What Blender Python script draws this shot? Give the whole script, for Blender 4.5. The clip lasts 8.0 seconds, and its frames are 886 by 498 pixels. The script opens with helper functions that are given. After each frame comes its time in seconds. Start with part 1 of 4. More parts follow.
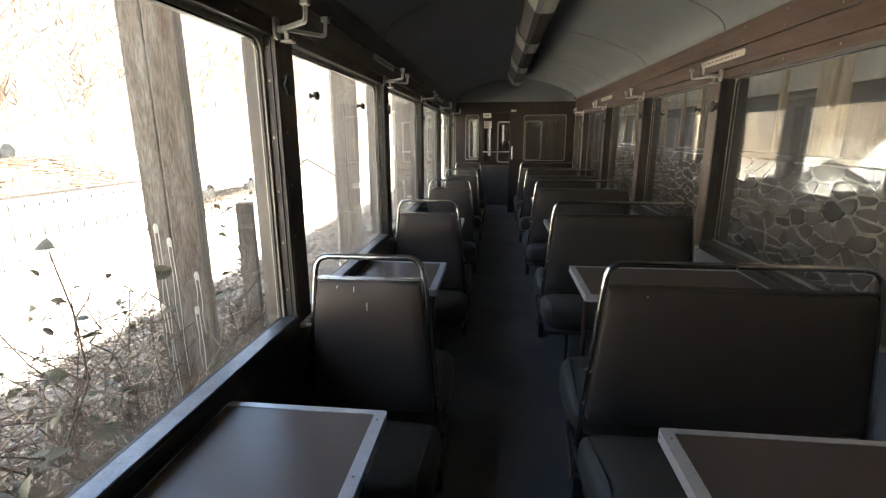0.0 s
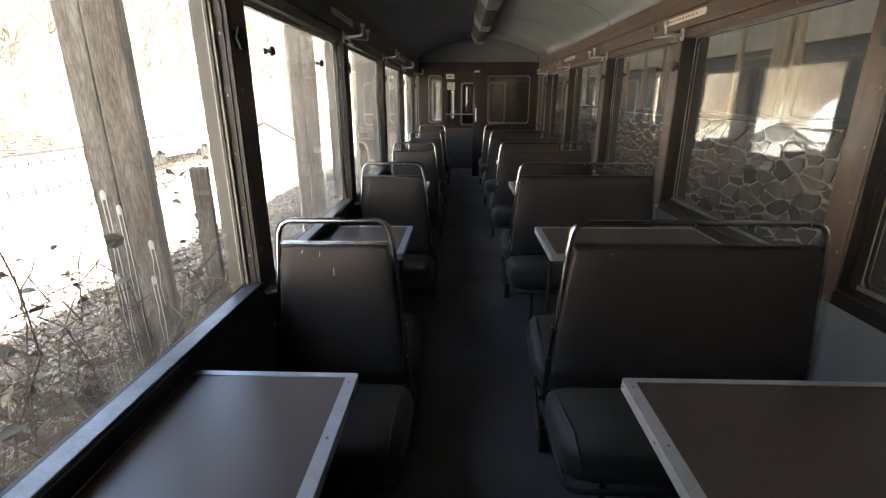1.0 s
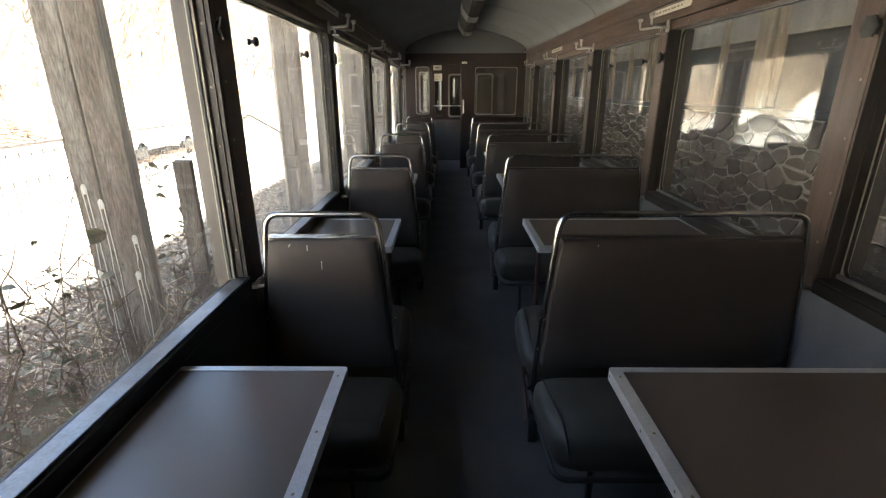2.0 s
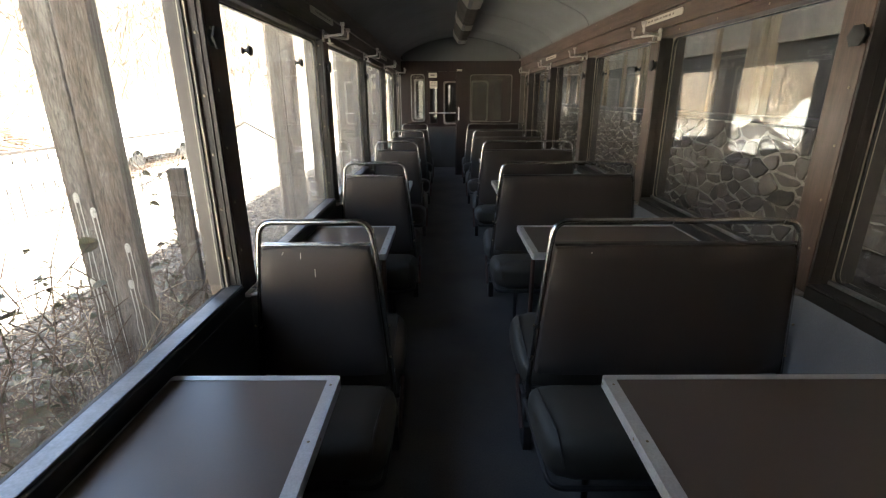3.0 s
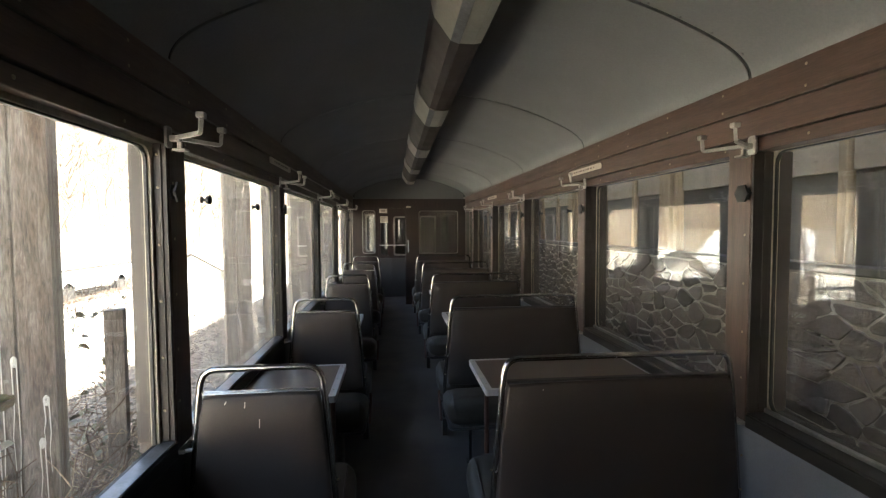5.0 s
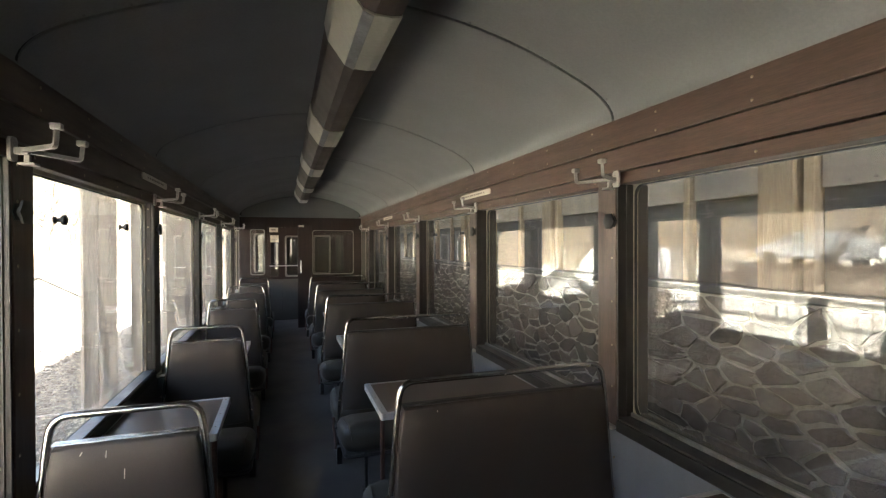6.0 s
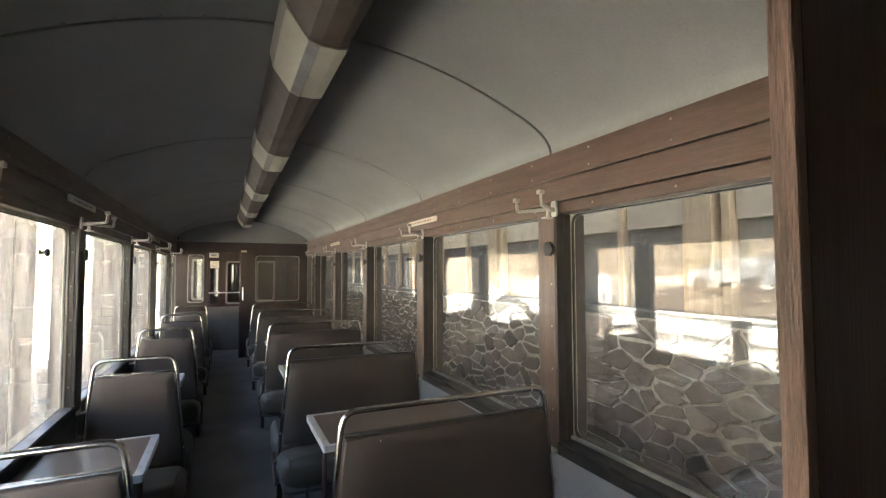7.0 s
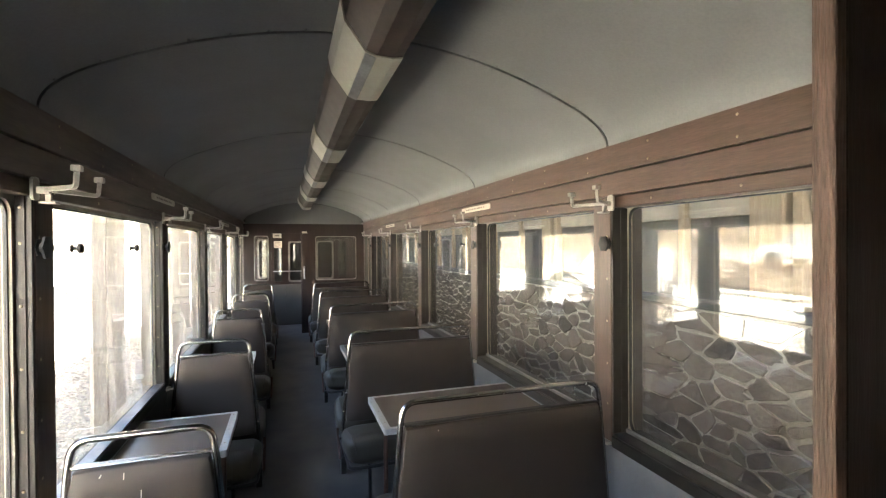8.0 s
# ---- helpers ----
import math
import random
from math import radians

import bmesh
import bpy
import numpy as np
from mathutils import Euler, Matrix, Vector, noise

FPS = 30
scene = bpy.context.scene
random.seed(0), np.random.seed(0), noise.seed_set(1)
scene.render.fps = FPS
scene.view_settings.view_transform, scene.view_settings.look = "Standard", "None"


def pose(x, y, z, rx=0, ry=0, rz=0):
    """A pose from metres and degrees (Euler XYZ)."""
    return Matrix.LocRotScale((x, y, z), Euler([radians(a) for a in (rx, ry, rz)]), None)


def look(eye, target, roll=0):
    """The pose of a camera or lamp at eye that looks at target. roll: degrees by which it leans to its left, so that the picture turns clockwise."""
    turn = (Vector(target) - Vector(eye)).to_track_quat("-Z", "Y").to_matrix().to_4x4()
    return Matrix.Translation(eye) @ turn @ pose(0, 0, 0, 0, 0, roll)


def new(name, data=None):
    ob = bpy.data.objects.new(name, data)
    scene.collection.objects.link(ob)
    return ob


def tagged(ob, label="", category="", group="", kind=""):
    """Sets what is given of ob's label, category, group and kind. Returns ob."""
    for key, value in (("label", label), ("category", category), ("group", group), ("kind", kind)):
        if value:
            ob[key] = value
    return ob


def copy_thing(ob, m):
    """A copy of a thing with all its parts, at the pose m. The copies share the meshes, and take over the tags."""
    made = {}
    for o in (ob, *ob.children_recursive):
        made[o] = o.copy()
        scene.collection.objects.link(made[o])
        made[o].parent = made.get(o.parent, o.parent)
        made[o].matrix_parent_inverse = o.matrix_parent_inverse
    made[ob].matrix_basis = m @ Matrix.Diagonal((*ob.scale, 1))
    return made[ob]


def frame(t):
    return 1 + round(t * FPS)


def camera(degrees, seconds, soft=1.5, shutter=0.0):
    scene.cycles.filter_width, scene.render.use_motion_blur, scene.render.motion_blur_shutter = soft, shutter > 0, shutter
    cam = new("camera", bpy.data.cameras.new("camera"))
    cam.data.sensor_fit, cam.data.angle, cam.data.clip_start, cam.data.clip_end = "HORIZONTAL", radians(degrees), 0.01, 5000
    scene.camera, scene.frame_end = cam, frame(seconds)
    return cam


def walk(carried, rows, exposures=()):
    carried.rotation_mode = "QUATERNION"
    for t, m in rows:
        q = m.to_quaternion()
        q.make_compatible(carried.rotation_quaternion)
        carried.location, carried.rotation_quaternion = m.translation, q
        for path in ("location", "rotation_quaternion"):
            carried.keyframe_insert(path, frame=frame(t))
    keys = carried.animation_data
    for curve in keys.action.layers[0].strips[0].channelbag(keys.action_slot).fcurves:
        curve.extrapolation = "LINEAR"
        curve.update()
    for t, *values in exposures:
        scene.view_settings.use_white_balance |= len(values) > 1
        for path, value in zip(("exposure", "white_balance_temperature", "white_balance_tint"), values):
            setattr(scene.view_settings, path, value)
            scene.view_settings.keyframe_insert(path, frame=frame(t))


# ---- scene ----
cam = camera(86.4, 8.0, soft=1.2)
PATH = [
    (0.0, -0.332, 0.243, 1.556, 6.39, -13.53, 0.17),
    (0.5, -0.336, 0.250, 1.544, 3.58, -16.43, 0.08),
    (1.0, -0.343, 0.254, 1.539, 2.01, -17.76, 0.14),
    (1.5, -0.344, 0.254, 1.539, 1.14, -18.73, 0.14),
    (3.0, -0.331, 0.256, 1.545, 0.07, -17.93, 0.20),
    (3.5, -0.328, 0.256, 1.547, 0.09, -15.50, 0.22),
    (4.0, -0.331, 0.236, 1.573, 0.92, -9.71, 0.23),
    (4.2, -0.333, 0.231, 1.581, 0.68, -7.21, 0.14),
    (5.3, -0.342, 0.206, 1.626, -9.66, -2.41, 0.30),
    (5.5, -0.344, 0.201, 1.634, -12.12, -2.33, 0.21),
    (6.0, -0.335, 0.194, 1.633, -18.53, -0.45, 0.19),
    (6.5, -0.321, 0.172, 1.640, -22.82, 1.10, 0.12),
    (7.0, -0.323, 0.162, 1.637, -24.63, 2.67, 0.17),
    (7.5, -0.324, 0.167, 1.637, -21.99, 0.96, 0.24),
    (8.0, -0.350, 0.117, 1.743, -18.25, -0.45, 0.43),
]
EXPOSURES = [(0.0, 4.35), (3.5, 4.35), (4.5, 4.37), (5.5, 4.46), (6.0, 4.75), (6.5, 5.02), (7.0, 5.35), (7.5, 5.5), (8.0, 5.6)]
walk(cam, [(t, pose(x, y, z, 90 + pitch, roll, yaw)) for t, x, y, z, yaw, pitch, roll in PATH], EXPOSURES)

# ---- world and sun ----
world = bpy.data.worlds.new("sky")
scene.world = world
world.use_nodes = True
wn = world.node_tree.nodes
sky = wn.new("ShaderNodeTexSky")
sky.sky_type, sky.sun_disc = "NISHITA", False
SUN_EL, SUN_AZ = 60.0, 110.0          # degrees; azimuth clockwise from +y
sky.sun_elevation, sky.sun_rotation = radians(SUN_EL), radians(SUN_AZ)
sky.air_density, sky.dust_density = 1.0, 5.0
wn["Background"].inputs["Strength"].default_value = 0.08
world.node_tree.links.new(sky.outputs[0], wn["Background"].inputs[0])
sun = new("sun", bpy.data.lights.new("sun", "SUN"))
sun.data.energy, sun.data.angle, sun.data.color = 4.5, radians(0.6), (1.0, 0.955, 0.885)
sa, se = radians(SUN_AZ), radians(SUN_EL)
sun.matrix_world = look((0, 0, 30), (-math.sin(sa) * math.cos(se), -math.cos(sa) * math.cos(se), 30 - math.sin(se)))


# ---- materials ----
def material(name, colour, rough=0.5, metal=0.0, vary=0.15, scale=6.0, grain=60.0, bump=0.15, stretch=(1, 1, 1), coat=0.0, second=None, amount=0.5,
             pieces=0.0, spec=0.5, thick=0.002, rough_vary=0.1, islands=0.0):
    """A surface with a large and a fine noise in its colour, roughness and relief; second: a colour of stains; pieces: how far single pieces differ."""
    m = bpy.data.materials.new(name)
    m.use_nodes = True
    nt = m.node_tree
    n, l = nt.nodes, nt.links
    b = n["Principled BSDF"]
    tc, mp = n.new("ShaderNodeTexCoord"), n.new("ShaderNodeMapping")
    mp.inputs["Scale"].default_value = stretch
    l.new(tc.outputs["Object"], mp.inputs[0])
    if pieces:
        own, far = n.new("ShaderNodeObjectInfo"), n.new("ShaderNodeVectorMath")
        far.operation, far.inputs[1].default_value = "SCALE", (0, 0, 0)
        far.inputs[0].default_value = (31.0, 17.0, 53.0)
        l.new(own.outputs["Random"], far.inputs["Scale"])
        l.new(far.outputs[0], mp.inputs["Location"])
    big, fine = n.new("ShaderNodeTexNoise"), n.new("ShaderNodeTexNoise")
    for t, s, d in ((big, scale, 5), (fine, grain, 4)):
        t.inputs["Scale"].default_value, t.inputs["Detail"].default_value = s, d
        t.inputs["Roughness"].default_value = 0.6
        l.new(mp.outputs[0], t.inputs["Vector"])
    ramp = n.new("ShaderNodeMapRange")
    ramp.inputs[1].default_value, ramp.inputs[2].default_value = 0.35, 0.68
    l.new(big.outputs[0], ramp.inputs[0])
    mix = n.new("ShaderNodeMix")
    mix.data_type = "RGBA"
    c2 = second or tuple(c * (1 - vary * 1.6) for c in colour)
    mix.inputs[6].default_value, mix.inputs[7].default_value = (*colour, 1), (*c2, 1)
    k = n.new("ShaderNodeMath")
    k.operation = "MULTIPLY"
    k.inputs[1].default_value = amount if second else 1.0
    l.new(ramp.outputs[0], k.inputs[0])
    l.new(k.outputs[0], mix.inputs[0])
    hsv = n.new("ShaderNodeHueSaturation")
    l.new(mix.outputs[2], hsv.inputs["Color"])
    v = n.new("ShaderNodeMapRange")
    v.inputs[1].default_value, v.inputs[2].default_value = 0.3, 0.7
    v.inputs[3].default_value, v.inputs[4].default_value = 1 - vary, 1 + vary
    l.new(fine.outputs[0], v.inputs[0])
    value = v.outputs[0]
    if pieces:
        oi, pm, pr = n.new("ShaderNodeObjectInfo"), n.new("ShaderNodeMath"), n.new("ShaderNodeMapRange")
        pr.inputs[3].default_value, pr.inputs[4].default_value = 1 - pieces, 1 + pieces
        l.new(oi.outputs["Random"], pr.inputs[0])
        pm.operation = "MULTIPLY"
        l.new(value, pm.inputs[0])
        l.new(pr.outputs[0], pm.inputs[1])
        value = pm.outputs[0]
    if islands:
        geo, im, ir = n.new("ShaderNodeNewGeometry"), n.new("ShaderNodeMath"), n.new("ShaderNodeMapRange")
        ir.inputs[3].default_value, ir.inputs[4].default_value = 1 - islands, 1 + islands
        l.new(geo.outputs["Random Per Island"], ir.inputs[0])
        im.operation = "MULTIPLY"
        l.new(value, im.inputs[0])
        l.new(ir.outputs[0], im.inputs[1])
        value = im.outputs[0]
    l.new(value, hsv.inputs["Value"])
    l.new(hsv.outputs[0], b.inputs["Base Color"])
    rr = n.new("ShaderNodeMapRange")
    rr.inputs[3].default_value, rr.inputs[4].default_value = max(0.02, rough - rough_vary), min(1, rough + rough_vary)
    l.new(big.outputs[0], rr.inputs[0])
    l.new(rr.outputs[0], b.inputs["Roughness"])
    b.inputs["Metallic"].default_value = metal
    b.inputs["Specular IOR Level"].default_value = spec
    b.inputs["Coat Weight"].default_value = coat
    b.inputs["Coat Roughness"].default_value = 0.12
    if bump:
        bp, add = n.new("ShaderNodeBump"), n.new("ShaderNodeMath")
        add.operation = "ADD"
        l.new(big.outputs[0], add.inputs[0])
        l.new(fine.outputs[0], add.inputs[1])
        bp.inputs["Strength"].default_value, bp.inputs["Distance"].default_value = bump, thick
        l.new(add.outputs[0], bp.inputs["Height"])
        l.new(bp.outputs[0], b.inputs["Normal"])
    return m


def glass(name, dust, base=0.045):
    """A dusty window pane: clear, with a mirror image that grows towards grazing, and a thin film of dirt that can also
    carry a glare veil.
    """
    m = bpy.data.materials.new(name)
    m.use_nodes = True
    nt = m.node_tree
    n, l = nt.nodes, nt.links
    n.remove(n["Principled BSDF"])
    clear, gloss, dirt = n.new("ShaderNodeBsdfTransparent"), n.new("ShaderNodeBsdfGlossy"), n.new("ShaderNodeBsdfDiffuse")
    clear.inputs[0].default_value = (0.93, 0.94, 0.92, 1)
    gloss.inputs["Roughness"].default_value = 0.0
    dirt.inputs[0].default_value = (0.42, 0.39, 0.33, 1)
    lw, p, f = n.new("ShaderNodeLayerWeight"), n.new("ShaderNodeMath"), n.new("ShaderNodeMath")
    lw.inputs[0].default_value = 0.5
    p.operation, p.inputs[1].default_value = "POWER", 5
    f.operation, f.inputs[1].default_value, f.inputs[2].default_value = "MULTIPLY_ADD", 0.9, base
    l.new(lw.outputs["Facing"], p.inputs[0])
    l.new(p.outputs[0], f.inputs[0])
    a = n.new("ShaderNodeMixShader")
    l.new(f.outputs[0], a.inputs[0])
    l.new(clear.outputs[0], a.inputs[1])
    l.new(gloss.outputs[0], a.inputs[2])
    tc, mp, no, mr = n.new("ShaderNodeTexCoord"), n.new("ShaderNodeMapping"), n.new("ShaderNodeTexNoise"), n.new("ShaderNodeMapRange")
    mp.inputs["Scale"].default_value = (1, 6, 1.2)
    l.new(tc.outputs["Object"], mp.inputs[0])
    l.new(mp.outputs[0], no.inputs["Vector"])
    no.inputs["Scale"].default_value, no.inputs["Detail"].default_value, no.inputs["Roughness"].default_value = 1.6, 7, 0.65
    mr.inputs[1].default_value, mr.inputs[2].default_value = 0.38, 0.72
    mr.inputs[3].default_value, mr.inputs[4].default_value = dust * 0.35, dust * 2.0
    l.new(no.outputs[0], mr.inputs[0])
    spot, sr, top = n.new("ShaderNodeTexNoise"), n.new("ShaderNodeMapRange"), n.new("ShaderNodeMath")
    spot.inputs["Scale"].default_value, spot.inputs["Detail"].default_value = 75, 1
    sr.inputs[1].default_value, sr.inputs[2].default_value, sr.inputs[4].default_value = 0.70, 0.78, 0.35
    top.operation = "MAXIMUM"
    l.new(tc.outputs["Object"], spot.inputs["Vector"])
    l.new(spot.outputs[0], sr.inputs[0])
    l.new(mr.outputs[0], top.inputs[0])
    l.new(sr.outputs[0], top.inputs[1])
    s = n.new("ShaderNodeMixShader")
    l.new(top.outputs[0], s.inputs[0])
    l.new(a.outputs[0], s.inputs[1])
    film, lit = n.new("ShaderNodeMixShader"), n.new("ShaderNodeBsdfTranslucent")
    lit.inputs[0].default_value = (0.8, 0.77, 0.7, 1)
    l.new(dirt.outputs[0], film.inputs[1])
    l.new(lit.outputs[0], film.inputs[2])
    l.new(film.outputs[0], s.inputs[2])
    l.new(s.outputs[0], n["Material Output"].inputs[0])
    return m


WOOD = material("brown stained wood", (0.094, 0.055, 0.038), 0.42, vary=0.22, scale=3, grain=28, stretch=(9, 0.7, 9), bump=0.25, coat=0.12)
WOOD_UP = material("brown stained upright wood", (0.08, 0.05, 0.037), 0.45, vary=0.22, scale=3, grain=28, stretch=(9, 9, 0.7), bump=0.25, coat=0.1)
OAK = material("worn bare oak edge", (0.118, 0.068, 0.049), 0.6, vary=0.4, scale=5, grain=46, stretch=(10, 10, 0.7), bump=0.8, second=(0.05, 0.03, 0.021), amount=0.85)
WOOD_DARK = material("dark stained partition wood", (0.036, 0.02, 0.015), 0.42, vary=0.25, scale=3, grain=28, stretch=(9, 9, 0.7), bump=0.25, coat=0.15)
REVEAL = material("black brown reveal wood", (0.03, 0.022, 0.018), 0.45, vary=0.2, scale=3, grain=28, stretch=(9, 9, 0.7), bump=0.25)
PANEL = material("blue grey wall laminate", (0.175, 0.2, 0.232), 0.32, vary=0.1, scale=5, grain=240, bump=0.35, second=(0.12, 0.13, 0.15), amount=0.4)
CEIL = material("grey ceiling panel", (0.184, 0.187, 0.184), 0.62, spec=0.3, vary=0.06, scale=1.4, grain=90, bump=0.06, second=(0.155, 0.156, 0.15), amount=0.6)
GAP = material("dark seam", (0.02, 0.02, 0.02), 0.8, bump=0)
FLOOR = material("dark blue linoleum", (0.1, 0.094, 0.086), 0.58, vary=0.2, scale=2.2, grain=120, bump=0.12, second=(0.06, 0.06, 0.062), amount=0.8)
ALU = material("worn aluminium edging", (0.66, 0.67, 0.69), 0.38, metal=0.55, vary=0.1, scale=12, grain=150, bump=0.12, stretch=(1, 1, 1))
SILLMETAL = material("dull grey aluminium sill", (0.27, 0.275, 0.28), 0.4, metal=0.7, vary=0.15, scale=10, grain=120, bump=0.15, second=(0.12, 0.12, 0.12), amount=0.5)
CHROME = material("worn chromed tube", (0.55, 0.54, 0.52), 0.24, metal=1.0, vary=0.12, scale=14, grain=160, bump=0.08)
CAST = material("cast aluminium hook", (0.5, 0.48, 0.44), 0.45, metal=0.5, vary=0.15, scale=20, grain=140, bump=0.2)
CUSHION = material("dark grey green vinyl", (0.06, 0.05, 0.037), 0.48, spec=0.3, vary=0.14, scale=7, grain=320, bump=0.3, second=(0.066, 0.061, 0.051), amount=0.35, thick=0.0015)
VINYL = material("dark brown vinyl", (0.052, 0.042, 0.035), 0.5, spec=0.3, vary=0.14, scale=7, grain=320, bump=0.3, second=(0.064, 0.053, 0.045), amount=0.35, thick=0.0015)
RUBBER = material("black rubber", (0.012, 0.012, 0.012), 0.5, vary=0.1, bump=0.05)
FRAME = material("weathered pale window frame", (0.42, 0.38, 0.31), 0.5, vary=0.15, scale=9, grain=70, bump=0.2, second=(0.2, 0.16, 0.11), amount=0.5)
LAMINATE = material("brown table laminate", (0.088, 0.062, 0.048), 0.33, spec=0.85, vary=0.06, scale=2.5, grain=260, bump=0.08, second=(0.1, 0.073, 0.057), amount=0.5, rough_vary=0.05)
STEEL = material("dark painted steel", (0.03, 0.028, 0.027), 0.45, vary=0.2, bump=0.1)
DIFFUSER = material("aged cream lamp cover", (0.33, 0.315, 0.265), 0.35, vary=0.06, scale=5, grain=60, bump=0.04)
CHANNEL = material("dark brown lamp channel", (0.038, 0.025, 0.02), 0.55, vary=0.15, scale=5, grain=60, bump=0.1)
PLATE = material("cream enamel plate", (0.6, 0.56, 0.47), 0.4, vary=0.08, scale=12, bump=0.05)
INK = material("faded ink", (0.24, 0.21, 0.17), 0.6, bump=0)
SCREW = material("brass screw head", (0.34, 0.29, 0.21), 0.35, metal=0.9, bump=0)
STONE = material("grey brown field stone", (0.178, 0.154, 0.13), 0.85, vary=0.22, scale=5, grain=45, bump=0.8, second=(0.08, 0.066, 0.054), amount=0.75, pieces=0.35, thick=0.01, islands=0.3)
MORTAR = material("pale lime mortar", (0.6, 0.57, 0.51), 0.95, vary=0.15, scale=7, grain=80, bump=0.7, second=(0.28, 0.25, 0.2), amount=0.6, thick=0.008)
TIMBER = material("grey weathered timber", (0.18, 0.166, 0.144), 0.85, vary=0.5, scale=2.2, grain=26, stretch=(5, 5, 0.8), bump=0.9, second=(0.085, 0.058, 0.043), amount=1.0, thick=0.006)
LARCH = material("pale sawn timber", (0.36, 0.28, 0.18), 0.8, vary=0.22, scale=3, grain=26, stretch=(8, 8, 0.5), bump=0.6, second=(0.2, 0.14, 0.09), amount=0.6, thick=0.004)
RENDERED = material("beige plastered board", (0.36, 0.31, 0.24), 0.85, vary=0.1, scale=2, grain=60, bump=0.3, second=(0.27, 0.23, 0.18), amount=0.5)
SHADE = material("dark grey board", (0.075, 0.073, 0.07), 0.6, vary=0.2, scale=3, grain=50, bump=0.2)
GROUND = material("pale dry gravel ground", (0.42, 0.39, 0.335), 0.95, vary=0.3, scale=0.35, grain=22, bump=0.8, second=(0.26, 0.23, 0.17), amount=0.6, thick=0.02)
LITTER = material("brown leaf litter", (0.2, 0.16, 0.115), 0.95, vary=0.5, scale=2.5, grain=14, bump=0.9, second=(0.09, 0.068, 0.045), amount=1.0, thick=0.05)
GRIT = material("grey ballast stones", (0.15, 0.13, 0.105), 0.95, vary=0.3, scale=4, grain=60, bump=0.5, second=(0.11, 0.095, 0.08), amount=0.6, islands=0.75)
STRAW = material("dry straw grass", (0.3, 0.22, 0.12), 0.9, vary=0.35, scale=9, grain=40, bump=0.2, second=(0.11, 0.075, 0.04), amount=0.7)
TWIG = material("brown bramble stem", (0.06, 0.034, 0.022), 0.8, vary=0.3, scale=14, grain=60, bump=0.3, second=(0.16, 0.11, 0.07), amount=0.6)
DEADSTEM = material("pale dead stem", (0.34, 0.27, 0.18), 0.85, vary=0.3, scale=12, grain=60, bump=0.2, second=(0.14, 0.1, 0.065), amount=0.8)
LEAF = material("dull green bramble leaf", (0.05, 0.06, 0.03), 0.55, vary=0.25, scale=18, grain=70, bump=0.2, second=(0.13, 0.08, 0.04), amount=0.6)
WOODS = material("bare brown woodland", (0.33, 0.27, 0.2), 0.95, vary=0.6, scale=1.4, grain=7, bump=0.9, second=(0.13, 0.1, 0.068), amount=1.0, thick=0.3)
BARK = material("grey brown bark", (0.17, 0.14, 0.11), 0.9, vary=0.25, scale=3, grain=20, bump=0.5)
RAILPAINT = material("dark brown rail paint", (0.035, 0.028, 0.024), 0.6, vary=0.2, scale=4, bump=0.2)
DOORGREY = material("grey door laminate", (0.12, 0.112, 0.095), 0.4, vary=0.1, scale=3, grain=80, bump=0.1)
VANPAINT = material("white van paint", (0.8, 0.8, 0.79), 0.25, vary=0.03, scale=2, grain=40, bump=0.02, coat=0.4)
ROOFTILE = material("red brown roof sheet", (0.5, 0.47, 0.42), 0.7, vary=0.2, scale=2, grain=20, bump=0.4)
WIRE = material("dark fence wire", (0.07, 0.07, 0.068), 0.5, metal=0.4, vary=0.1, bump=0)
DROPPING = material("white bird dropping", (0.62, 0.6, 0.54), 0.8, vary=0.1, scale=30, bump=0.3)
PALE = material("pale grey frame", (0.3, 0.29, 0.265), 0.4, metal=0.3, vary=0.12, scale=9, bump=0.1)
GLASS_NEAR = glass("lightly dusty window glass with glare veil", 0.03, 0.03)
# dust plus extra film that imitates glare over the further left panes
GLASS_L = glass("dusty window glass with glare veil", 0.12, 0.03)
GLASS_R = glass("dusty reflecting window glass", 0.052, 0.082)
# wall laminate with the unlit left side's shade put into its colour
SHADED_PANEL = material("shaded wall laminate", (0.05, 0.05, 0.05), 0.4, vary=0.12, scale=5, grain=240, bump=0.3)
LEGPAINT = material("red-brown leg paint", (0.075, 0.034, 0.022), 0.5, vary=0.2, scale=8, bump=0.1)


# ---- building helpers ----
def finish(bm, name, mats, smooth=False):
    me = bpy.data.meshes.new(name)
    bmesh.ops.recalc_face_normals(bm, faces=bm.faces)
    bm.to_mesh(me)
    bm.free()
    for m in mats if isinstance(mats, (list, tuple)) else [mats]:
        me.materials.append(m)
    if smooth:
        for p in me.polygons:
            p.use_smooth = True
        me.set_sharp_from_angle(angle=radians(40))
    return me


def part(name, bm, mats, parent=None, label="", smooth=False, at=(0, 0, 0)):
    ob = new(name, finish(bm, name, mats, smooth))
    ob.parent = parent
    ob.location = at
    return tagged(ob, label) if label else ob


def again(name, mesh, parent, at, turn=(0, 0, 0), scale=(1, 1, 1), label=""):
    """One more object on a mesh that is there already."""
    ob = new(name, mesh)
    ob.parent = parent
    ob.location, ob.rotation_euler, ob.scale = at, turn, scale
    return tagged(ob, label) if label else ob


def thing(name, at=(0, 0, 0), label="", category="", group="", kind=""):
    ob = new(name)
    ob.empty_display_size = 0.1
    ob.location = at
    return tagged(ob, label, category, group, kind)


